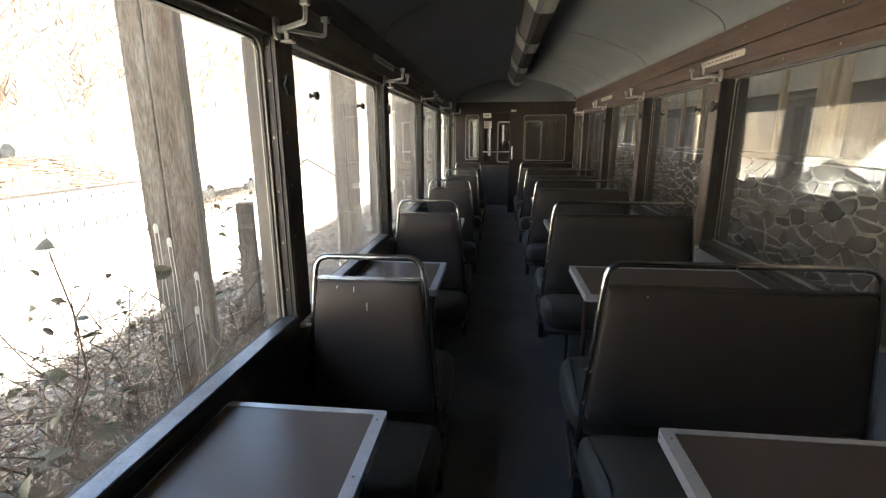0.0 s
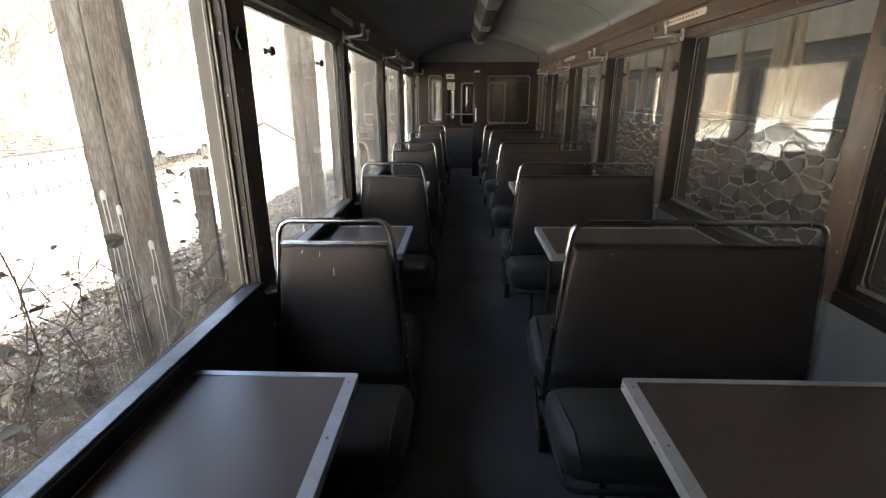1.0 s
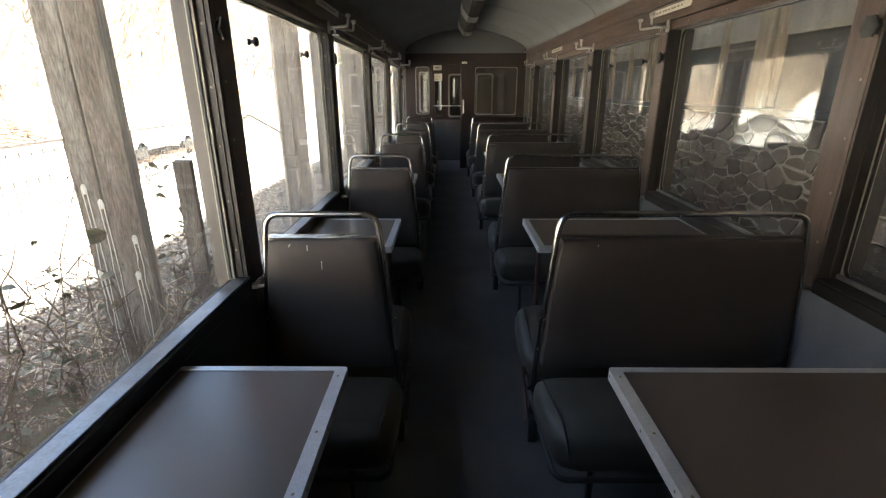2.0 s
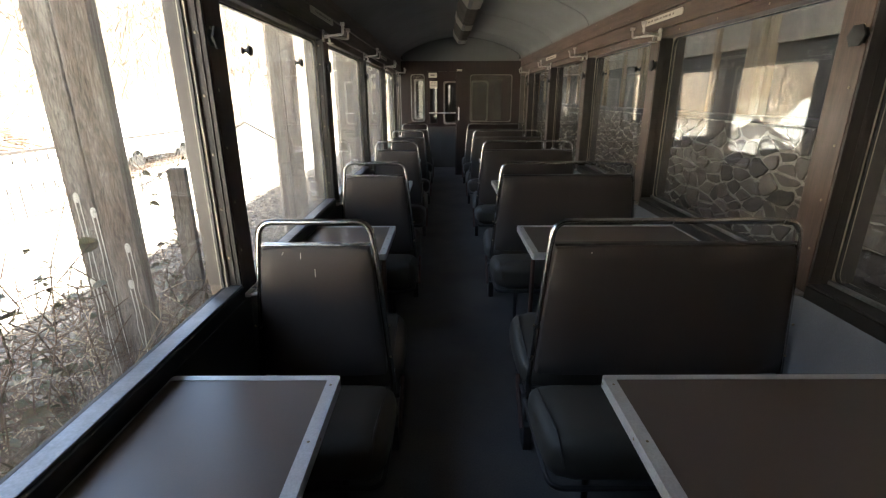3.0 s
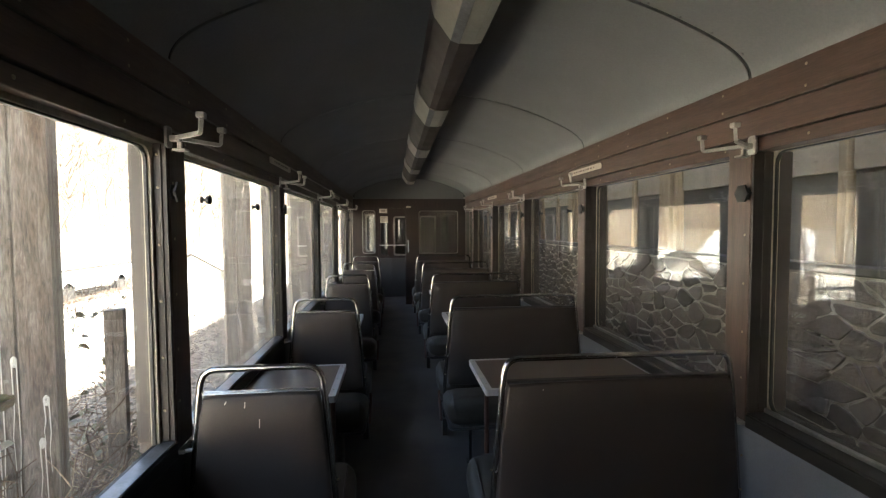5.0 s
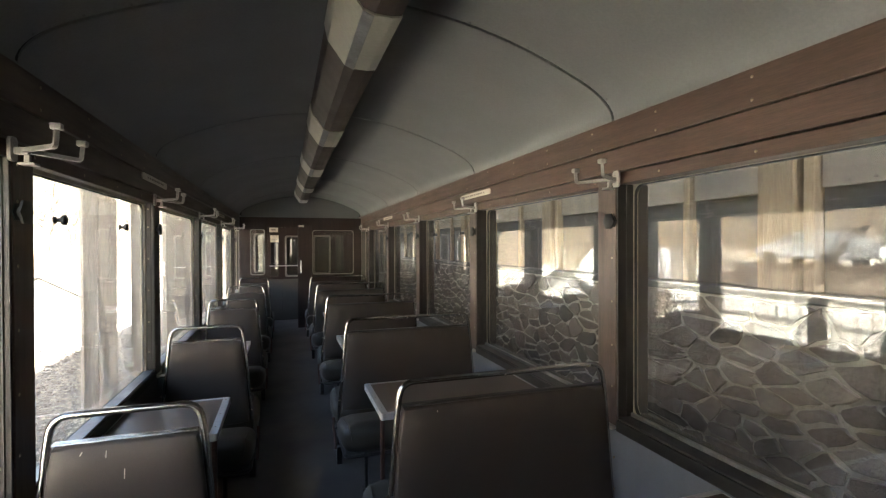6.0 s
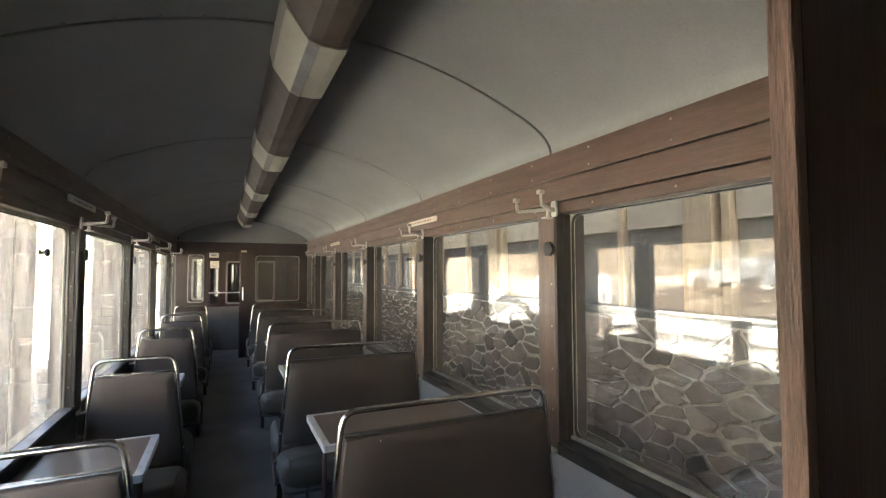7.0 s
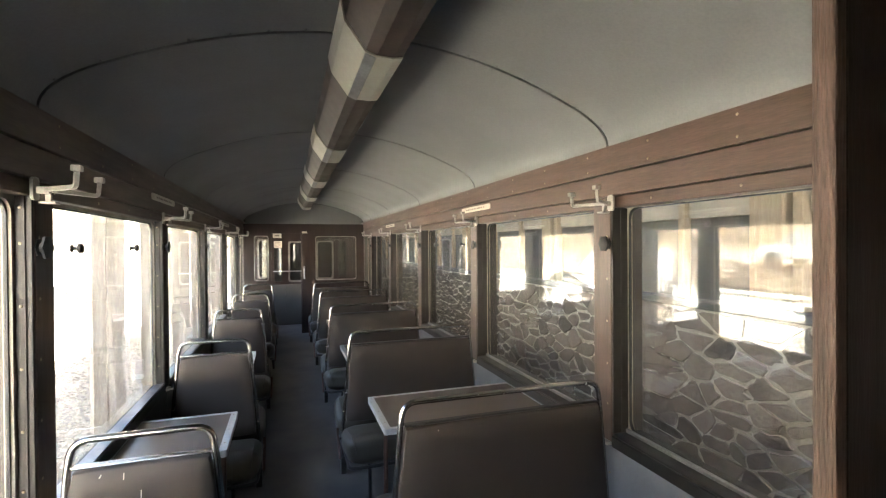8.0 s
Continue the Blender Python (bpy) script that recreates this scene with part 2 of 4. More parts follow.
def box(bm, x0, x1, y0, y1, z0, z1, bevel=0.0, seg=2, mat=0):
    vs = [bm.verts.new((x, y, z)) for x in (x0, x1) for y in (y0, y1) for z in (z0, z1)]
    fs = [bm.faces.new([vs[i] for i in f]) for f in ((0, 1, 3, 2), (4, 6, 7, 5), (0, 4, 5, 1), (2, 3, 7, 6), (0, 2, 6, 4), (1, 5, 7, 3))]
    for f in fs:
        f.material_index = mat
    if bevel:
        es = list({e for f in fs for e in f.edges})
        r = bmesh.ops.bevel(bm, geom=es, offset=bevel, segments=seg, affect="EDGES", profile=0.5)
        for f in r["faces"]:
            f.material_index = mat
    return bm


def boxed(*a, **k):
    return box(bmesh.new(), *a, **k)


def fillet(points, r, n=6):
    """A polyline with its inner corners rounded."""
    pts = [Vector(p) for p in points]
    out = [pts[0]]
    for a, b, c in zip(pts, pts[1:], pts[2:]):
        u, w = (a - b).normalized(), (c - b).normalized()
        half = u.angle(w) / 2
        d = min(r / math.tan(half), (a - b).length * 0.49, (c - b).length * 0.49)
        p, q = b + u * d, b + w * d
        for i in range(n + 1):
            t = i / n
            out.append(p * (1 - t) ** 2 + b * 2 * t * (1 - t) + q * t * t)
    out.append(pts[-1])
    return out


def sweep(bm, pts, r, n=8, taper=1.0):
    """A round tube along a polyline."""
    pts = [Vector(p) for p in pts]
    rings, up = [], None
    for i, p in enumerate(pts):
        d = (pts[min(i + 1, len(pts) - 1)] - pts[max(i - 1, 0)]).normalized()
        if up is None:
            up = d.orthogonal().normalized()
        up = (up - d * up.dot(d)).normalized()
        side = d.cross(up)
        rad = r * (1 + (taper - 1) * i / max(1, len(pts) - 1))
        rings.append([bm.verts.new(p + (up * math.cos(a) + side * math.sin(a)) * rad) for a in (2 * math.pi * k / n for k in range(n))])
    for a, b in zip(rings, rings[1:]):
        for k in range(n):
            bm.faces.new((a[k], a[(k + 1) % n], b[(k + 1) % n], b[k]))
    bm.faces.new(list(reversed(rings[0])))
    bm.faces.new(rings[-1])
    return bm


def tube(pts, r, n=8, taper=1.0):
    return sweep(bmesh.new(), pts, r, n, taper)


def prism(bm, outline, axis, a, b, mat=0):
    """An outline in a plane across an axis, drawn out from a to b along it."""
    def at(p, h):
        return {"x": (h, p[0], p[1]), "y": (p[0], h, p[1]), "z": (p[0], p[1], h)}[axis]
    lo, hi = [bm.verts.new(at(p, a)) for p in outline], [bm.verts.new(at(p, b)) for p in outline]
    k = len(outline)
    fs = [bm.faces.new(lo), bm.faces.new(list(reversed(hi)))]
    fs += [bm.faces.new((lo[i], hi[i], hi[(i + 1) % k], lo[(i + 1) % k])) for i in range(k)]
    for f in fs:
        f.material_index = mat
    return bm


def rounded(x0, x1, y0, y1, r, n=5):
    """The outline of a rectangle with rounded corners."""
    out = []
    for cx, cy, a in ((x1 - r, y1 - r, 0), (x0 + r, y1 - r, 90), (x0 + r, y0 + r, 180), (x1 - r, y0 + r, 270)):
        out += [(cx + r * math.cos(radians(a + 90 * i / n)), cy + r * math.sin(radians(a + 90 * i / n))) for i in range(n + 1)]
    return out


def ring(bm, outer, inner, axis, a, b, mat=0):
    """A frame between two outlines of as many points, drawn out from a to b."""
    def at(p, h):
        return {"x": (h, p[0], p[1]), "y": (p[0], h, p[1]), "z": (p[0], p[1], h)}[axis]
    loops = [[bm.verts.new(at(p, h)) for p in o] for o, h in ((outer, a), (inner, a), (inner, b), (outer, b))]
    k = len(outer)
    for u, w in zip(loops, loops[1:] + loops[:1]):
        for i in range(k):
            bm.faces.new((u[i], u[(i + 1) % k], w[(i + 1) % k], w[i])).material_index = mat
    return bm


def knob_mesh(bm, axis_x, length=0.05, r=0.022, lobe=0.0):
    """A turned knob that stands out along x from the origin."""
    prof = [(0.0, r * 0.75), (0.12, r * 0.75), (0.2, r * 0.4), (0.5, r * 0.42), (0.62, r), (0.85, r * 1.05), (0.97, r * 0.8), (1.0, r * 0.35)]
    rings = []
    for h, q in prof:
        rings.append([bm.verts.new((axis_x * h * length, q * (1 + lobe * (i % 3 == 0)) * math.cos(2 * math.pi * i / 18), q * (1 + lobe * (i % 3 == 0)) * math.sin(2 * math.pi * i / 18))) for i in range(18)])
    for a, b in zip(rings, rings[1:]):
        for i in range(18):
            bm.faces.new((a[i], a[(i + 1) % 18], b[(i + 1) % 18], b[i]))
    bm.faces.new(rings[-1])
    bm.faces.new(rings[0])
    return bm


# ---- plan ----
BAY, LINE = 1.738, 2.073              # length of a bay; first seat line along y
Y0, Y1 = -1.3, 9.975                  # carriage ends (behind the camera; far partition)
FACE, GLASSX, SKIN = 1.16, 1.262, 1.31
PANE_X = {1: GLASSX, -1: 1.226}      # plane of the panes on either side
SILL, HEAD, EAVE = 0.805, 1.925, 2.222
POST = (-0.022, 0.125)                # a post's reach along y about its line
LINES = [LINE + BAY * k for k in range(-1, 5)]
FAR = 11.17                           # far wall of the vestibule

# ---- floor and carriage shell ----
tagged(part("floor", boxed(-SKIN, SKIN, Y0, 12.6, -0.08, 0.0), FLOOR), "dark blue-grey worn linoleum carriage floor", "floor", kind="structure")


def arch(x):
    """Height of the ceiling's underside."""
    x = abs(x)
    if x <= 0.92:
        return 2.612 - 0.236 * x * x
    lo, hi = 0.0, 1.0
    for _ in range(30):
        t = (lo + hi) / 2
        if 0.92 * (1 - t) ** 2 + 2 * t * (1 - t) * 1.152 + t * t * 1.152 < x:
            lo = t
        else:
            hi = t
    return 2.412 * (1 - t) ** 2 + 2 * t * (1 - t) * 2.318 + t * t * EAVE


def ceiling():
    """Panels bowed across the carriage with narrow dark seams between them, one mesh."""
    bm = bmesh.new()
    xs = [-0.92 + 1.84 * i / 24 for i in range(25)]
    edge = [1.152 - 0.232 * (1 - i / 9) ** 2 for i in range(1, 10)]
    xs = [-e for e in reversed(edge)] + xs + edge
    cuts = [Y0 - 0.02] + [y for y in LINES] + [Y1]
    for a, b in zip(cuts, cuts[1:]):
        a, b = a + 0.009, b - 0.009
        v = [[bm.verts.new((x, y, arch(x) + dz)) for x in xs] for y, dz in ((a, 0.012), (a, 0.0008), (a + 0.003, 0), (a + 0.014, 0), (a + 0.03, 0), (b - 0.03, 0), (b - 0.014, 0), (b - 0.003, 0), (b, 0.0008), (b, 0.012))]
        for r, s in zip(v, v[1:]):
            for i in range(len(xs) - 1):
                bm.faces.new((r[i], r[i + 1], s[i + 1], s[i]))
    v = [[bm.verts.new((x * 1.004, y, arch(x) + 0.013)) for x in xs] for y in (Y0, 12.6)]
    for i in range(len(xs) - 1):
        bm.faces.new((v[0][i], v[0][i + 1], v[1][i + 1], v[1][i])).material_index = 1
    top = [[bm.verts.new((x * 1.14, y, arch(x) + 0.09)) for x in xs] for y in (Y0, 12.6)]
    for i in range(len(xs) - 1):
        bm.faces.new((top[0][i], top[1][i], top[1][i + 1], top[0][i + 1]))
    # rows of small rivets beside the seams
    for y in LINES:
        for k in range(-8, 9):
            x = k * 0.137
            bmesh.ops.create_icosphere(bm, subdivisions=1, radius=0.0052, matrix=Matrix.Translation((x, y - 0.024, arch(x) - 0.0005)))
    return bm


tagged(part("ceiling", ceiling(), [CEIL, GAP], smooth=True), "bowed grey-painted panel ceiling with dark riveted seams", "ceiling", kind="structure")

screw_bm = bmesh.new()
bmesh.ops.create_uvsphere(screw_bm, u_segments=8, v_segments=4, radius=0.006)
SCREW_ME = finish(screw_bm, "screw", SCREW, True)
knob_r = finish(knob_mesh(bmesh.new(), -1, 0.032, 0.034, 0.16), "knob", RUBBER, True)
knob_l = finish(knob_mesh(bmesh.new(), 1, 0.034, 0.036, 0.16), "knob", RUBBER, True)
pull_r = finish(knob_mesh(bmesh.new(), -1, 0.045, 0.02), "window_pull", RUBBER, True)
pull_l = finish(knob_mesh(bmesh.new(), 1, 0.045, 0.02), "window_pull", RUBBER, True)


def side_wall(s, name, label):
    """One long side: lower panels, posts, sills and three fascia boards. s: 1 on the right, -1 on the left."""
    w = thing(name, label=label, category="wall", kind="structure")

    def bx(x0, x1, *a, **k):
        return boxed(min(s * x0, s * x1), max(s * x0, s * x1), *a, **k)
    part("outer_skin", bx(SKIN, SKIN + 0.03, Y0, 12.6, -0.5, SILL - (0.03 if s > 0 else 0.13)), STEEL, w)
    part("outer_head", bx(SKIN, SKIN + 0.03, Y0, 12.6, HEAD + 0.03, 2.5), STEEL, w)
    for y0, y1, z0, z1 in ((Y0, -0.6, SILL - 0.028, HEAD - 0.006), (-0.6, -0.35, SILL - 0.028, 1.05), (-0.6, -0.35, 1.75, HEAD - 0.006), (-0.35, LINES[0] + POST[0] + 0.008, SILL - 0.028, HEAD - 0.006)):
        part("near_board", bx(FACE, SKIN + 0.03, y0, y1, z0, z1), WOOD_UP, w)
    part("near_lower_board", bx(FACE + 0.004, SKIN - 0.002, Y0, LINES[0] + 0.05, 0.0, SILL - 0.032), PANEL, w)
    for y0, y1, z0, z1 in ((Y1 + 0.042, 10.08, 0, 2.3), (10.08, 11.1, 0, 0.85), (10.08, 11.1, 1.95, 2.3), (11.1, 12.6, 0, 2.3)):
        part("vestibule_board", bx(FACE + 0.02, SKIN + 0.029, y0, y1, z0, z1), DOORGREY, w)
    for k, y in enumerate(LINES):
        a, b = y + POST[0], y + POST[1]
        nxt = LINES[k + 1] + POST[0] if k + 1 < len(LINES) else Y1 - 0.002
        # post with a stepped near side, a groove and a cover strip
        p = part("post", bx(FACE, SKIN + 0.03 if s > 0 else GLASSX + 0.036, a + 0.012, b, SILL - 0.04, HEAD + 0.04, bevel=0.004), WOOD_UP, w)
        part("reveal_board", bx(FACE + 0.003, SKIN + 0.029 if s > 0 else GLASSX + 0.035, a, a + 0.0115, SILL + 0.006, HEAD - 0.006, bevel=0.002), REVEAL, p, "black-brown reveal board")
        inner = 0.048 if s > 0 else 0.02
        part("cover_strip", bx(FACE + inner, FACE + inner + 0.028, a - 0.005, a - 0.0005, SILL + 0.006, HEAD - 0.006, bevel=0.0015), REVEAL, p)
        for z in (0.93, 1.13, 1.34, 1.55, 1.76, 1.88):
            if s < 0:
                again("screw", SCREW_ME, p, (s * (FACE + 0.034), a - 0.0052, z), scale=(1, 0.4, 1))
            again("screw", SCREW_ME, p, (s * FACE, a + 0.04 + 0.001 * k, z + 0.02), scale=(0.4, 1, 1))
        again("knob", knob_r if s > 0 else knob_l, p, (s * FACE, y + 0.012, 1.745), label="black turned knob")
        # lower panels: the left ones carry their shade as a near-black colour
        part("lower_panel", bx(FACE + 0.004, SKIN - 0.002 if s > 0 else PANE_X[s] + 0.04, y + 0.052, y + BAY + 0.048 if k + 1 < len(LINES) else Y1 - 0.002, 0.0, SILL - 0.062, bevel=0.003), PANEL if s > 0 else SHADED_PANEL, w)
        part("panel_rail", bx(FACE - 0.006, FACE + 0.03, b + 0.003, nxt + 0.006, SILL - 0.060, SILL - 0.006, bevel=0.004), RUBBER if s > 0 else STEEL, w)
        part("sill", bx(FACE + 0.002, SKIN + 0.02 if s > 0 else PANE_X[s] - 0.005, b + 0.003, nxt + 0.006, SILL - 0.0055, SILL + 0.004, bevel=0.003), SILLMETAL if s < 0 else STEEL, w, "aluminium sill" if s < 0 else "black sill")
        if s > 0:
            part("sill_edge", bx(GLASSX - 0.03, GLASSX - 0.012, b + 0.003, nxt + 0.004, SILL + 0.0045, SILL + 0.022, bevel=0.003), SILLMETAL, w)
        bracket = bmesh.new()
        box(bracket, *sorted((s * (FACE - 0.02), s * (FACE + 0.02))), a + 0.02, a + 0.085, SILL - 0.058, SILL - 0.042, 0.003)
        sweep(bracket, [(s * (FACE - 0.012), a + 0.03, SILL - 0.05), (s * (FACE - 0.05), a + 0.03, SILL - 0.045)], 0.008, 6)
        part("post_bracket", bracket, CAST, w, "small cast metal bracket")
    # fascia boards, the upper one leaning in towards the ceiling
    for nm, z0, z1, inset in (("lower_fascia_board", HEAD - 0.004, 1.976, 0.012), ("middle_fascia_board", 1.980, 2.088, 0.0), ("upper_fascia_board", 2.0925, EAVE + 0.004, -0.006)):
        f = part(nm, bx(FACE + inset, SKIN, Y0, Y1 - 0.002, z0, z1, bevel=0.004), WOOD, w)
        y = 0.5
        while y < Y1:
            for z in ([z0 + 0.025, z1 - 0.03] if nm[0] == "u" else [z0 + 0.026] if nm[0] == "l" else []):
                again("screw", SCREW_ME, f, (s * (FACE + inset), y, z), scale=(0.5, 1, 1))
            y += BAY / 4
    return w


side_wall(1, "wall_right", "dark brown wooden carriage wall with blue-grey lower panels")
side_wall(-1, "wall_left", "dark brown wooden carriage wall with lower panels darkened for shade and metal sills")


def window(k, s, n):
    """A fixed pane in a pale rounded frame with two small black pulls."""
    y0, y1 = LINES[k] + POST[1], (LINES[k + 1] + POST[0] if k + 1 < len(LINES) else Y1 - 0.004)
    w = thing("window_%d" % n, (s * PANE_X[s], (y0 + y1) / 2, (SILL + HEAD) / 2), "wide dusty carriage window in a pale rounded frame", "window", "carriage windows", "structure")
    hy, hz = (y1 - y0) / 2 + 0.012, (HEAD - SILL) / 2 + 0.006
    e = 0.032 if s < 0 else 0.014
    low = 0.003 if s < 0 else e * 0.8
    inner = rounded(-hy + e, hy - e, -hz + low, hz - e * 0.8, 0.05)
    if s < 0:
        inner = [(p, max(q, -hz + low)) for p, q in rounded(-hy + e, hy - e, -hz + low - 0.045, hz - e * 0.8, 0.05)]
    outer = rounded(-hy, hy, -hz, hz, 0.004)
    part("window_frame", ring(bmesh.new(), outer, inner, "x", -0.012, 0.016), FRAME, w, "pale weathered frame")
    part("gasket", ring(bmesh.new(), [(p * 1.002, q * 1.003) for p, q in inner],
                        [(p * 0.992, q * 0.988) for p, q in inner], "x", -0.006, 0.006), RUBBER, w)
    pane = part("pane", prism(bmesh.new(), inner, "x", -0.0025, 0.0025), GLASS_R if s > 0 else GLASS_NEAR if k == 0 else GLASS_L, w)
    pane.visible_shadow = False
    for y in ((0.44, 1.233) if s < 0 else (0.53, 1.355)) if (k, s) in ((1, -1), (2, 1)) else ():
        again("window_pull", pull_r if s > 0 else pull_l, w, (-s * 0.003, LINES[k] + y - (y0 + y1) / 2, (1.741 if s < 0 else 1.748) - (SILL + HEAD) / 2), label="black window pull")


n = 0
for s in (-1, 1):
    for k in range(len(LINES)):
        n += 1
        window(k, s, n)


# ---- lamp channel along the ceiling ----
def lamp_channel():
    c = thing("ceiling_light_channel", (0, 0, 2.42), "dark brown faceted light channel with cream lamp covers", "ceiling light")
    prof = [(-0.166, 0.21), (-0.149, 0.121), (-0.078, 0.020), (-0.037, 0.006), (0.024, 0.005), (0.056, 0.012), (0.07, 0.1), (0.082, 0.21)]
    big = [(x * 1.03, z - 0.005) for x, z in prof]
    end = 9.45
    y = Y0 + 0.1
    for k in range(-1, 5):
        a, b = LINE + BAY * k - 0.27, LINE + BAY * k + 0.25
        if a > y:
            part("channel_cover", prism(bmesh.new(), prof, "y", y, a - 0.002), CHANNEL, c)
        lamp = part("lamp_cover", prism(bmesh.new(), big, "y", a, min(b, end)), DIFFUSER, c, "cream lamp cover", False)
        # bright highlight on the cover's narrow facet, built as a pale metal strip
        part("lamp_glint", prism(bmesh.new(), [(-0.079, 0.0105), (-0.040, -0.0035), (-0.040, -0.0015), (-0.079, 0.0125)], "y", a + 0.004, min(b, end) - 0.004), SILLMETAL, lamp, "thin pale strip for the cover's highlight")
        y = b + 0.002
    if y < end:
        part("channel_cover", prism(bmesh.new(), prof, "y", y, end), CHANNEL, c)


lamp_channel()


# ---- coat hooks and plates on the fascia ----
def coat_hook(s):
    """A cast bracket with a base plate and two arms that turn up into square tips. It reaches inwards from the wall."""
    h = thing("coat_hook", (0, 0, 0), "cast aluminium double coat hook on the wooden post", "coat hook", "coat hooks")
    part("base_plate", prism(bmesh.new(), rounded(-0.052, -0.008, -0.05, 0.028, 0.014), "x", *sorted((-0.0 * s, -s * 0.01))), CAST, h)
    stem = bmesh.new()
    box(stem, *sorted((-s * 0.0105, -s * 0.05)), -0.04, -0.018, -0.028, -0.004, 0.004)
    box(stem, *sorted((-s * 0.026, -s * 0.07)), -0.05, -0.008, -0.062, -0.054, 0.002)
    box(stem, *sorted((-s * 0.036, -s * 0.052)), -0.036, -0.022, -0.0535, -0.0285, 0.002)
    part("stem", stem, CAST, h)
    for nm, reach, ahead, foot, tip in (("upper_arm", 0.155, -0.135, -0.012, 0.042), ("lower_arm", 0.152, 0.07, -0.022, 0.030)):
        bm = sweep(bmesh.new(), fillet([(-s * 0.03, -0.029, -0.014), (-s * reach, 0.009 + ahead, foot), (-s * (reach + 0.004), 0.009 + ahead, tip)], 0.012, 3), 0.0095, 4)
        box(bm, *sorted((-s * (reach - 0.011), -s * (reach + 0.019))), ahead - 0.005, ahead + 0.023, tip - 0.004, tip + 0.017, 0.004)
        part(nm, bm, CAST, h)
    return h


for s in (1, -1):
    first = coat_hook(s)
    first.location = (s * FACE, LINES[0] + 0.01, 1.955)
    for y in LINES[1:]:
        copy_thing(first, pose(s * FACE, y + 0.01, 1.955))


def wall_plate(s):
    p = thing("wall_plate", (0, 0, 0), "cream enamel plate with a row of small dark marks", "sign", "plates on the fascia")
    part("plate", prism(bmesh.new(), rounded(-0.315, 0.315, -0.021, 0.021, 0.018), "x", *sorted((0.0, -s * 0.006))), PLATE, p)
    for i in range(9):
        part("mark", boxed(*sorted((-s * 0.0061, -s * 0.0072)), -0.2 + i * 0.046, -0.2 + i * 0.046 + 0.02 + 0.008 * (i % 3), -0.006, 0.006), INK, p)
    return p


for s in (1, -1):
    pl = wall_plate(s)
    pl.location = (s * (FACE - 0.001), LINE + BAY, 2.048 if s > 0 else 2.068)
    copy_thing(pl, pose(s * (FACE - 0.001), LINE + 3 * BAY, 2.048))


# ---- seats and tables ----
def pad(bm, x0, x1, y0, y1, z0, z1, r, top=0.0, puff=0.0, cuts=7):
    """A padded block with soft edges; top: how far its upper corners are drawn in; puff: swelling of its faces."""
    box(bm, x0, x1, y0, y1, z0, z1)
    bmesh.ops.subdivide_edges(bm, edges=bm.edges[:], cuts=cuts, use_grid_fill=True)
    c, h = Vector(((x0 + x1) / 2, (y0 + y1) / 2, (z0 + z1) / 2)), Vector(((x1 - x0) / 2, (y1 - y0) / 2, (z1 - z0) / 2))
    for v in bm.verts:
        d = v.co - c
        q = Vector([max(-1, min(1, d[i] / h[i])) for i in range(3)])
        lim = Vector([max(0, abs(d[i]) - (h[i] - r)) for i in range(3)])
        if lim.length > r:
            f = r / lim.length
            d = Vector([math.copysign(min(abs(d[i]), h[i] - r) + lim[i] * f, d[i]) for i in range(3)])
        for i in range(3):
            j, k = (i + 1) % 3, (i + 2) % 3
            if abs(q[i]) > 0.99:
                d[i] += math.copysign(puff * (1 - q[j] ** 2) * (1 - q[k] ** 2), d[i])
        d.x -= math.copysign(top * (q.z + 1) / 2, d.x) * min(1, abs(q.x) * 1.0)
        v.co = c + d
    return bm


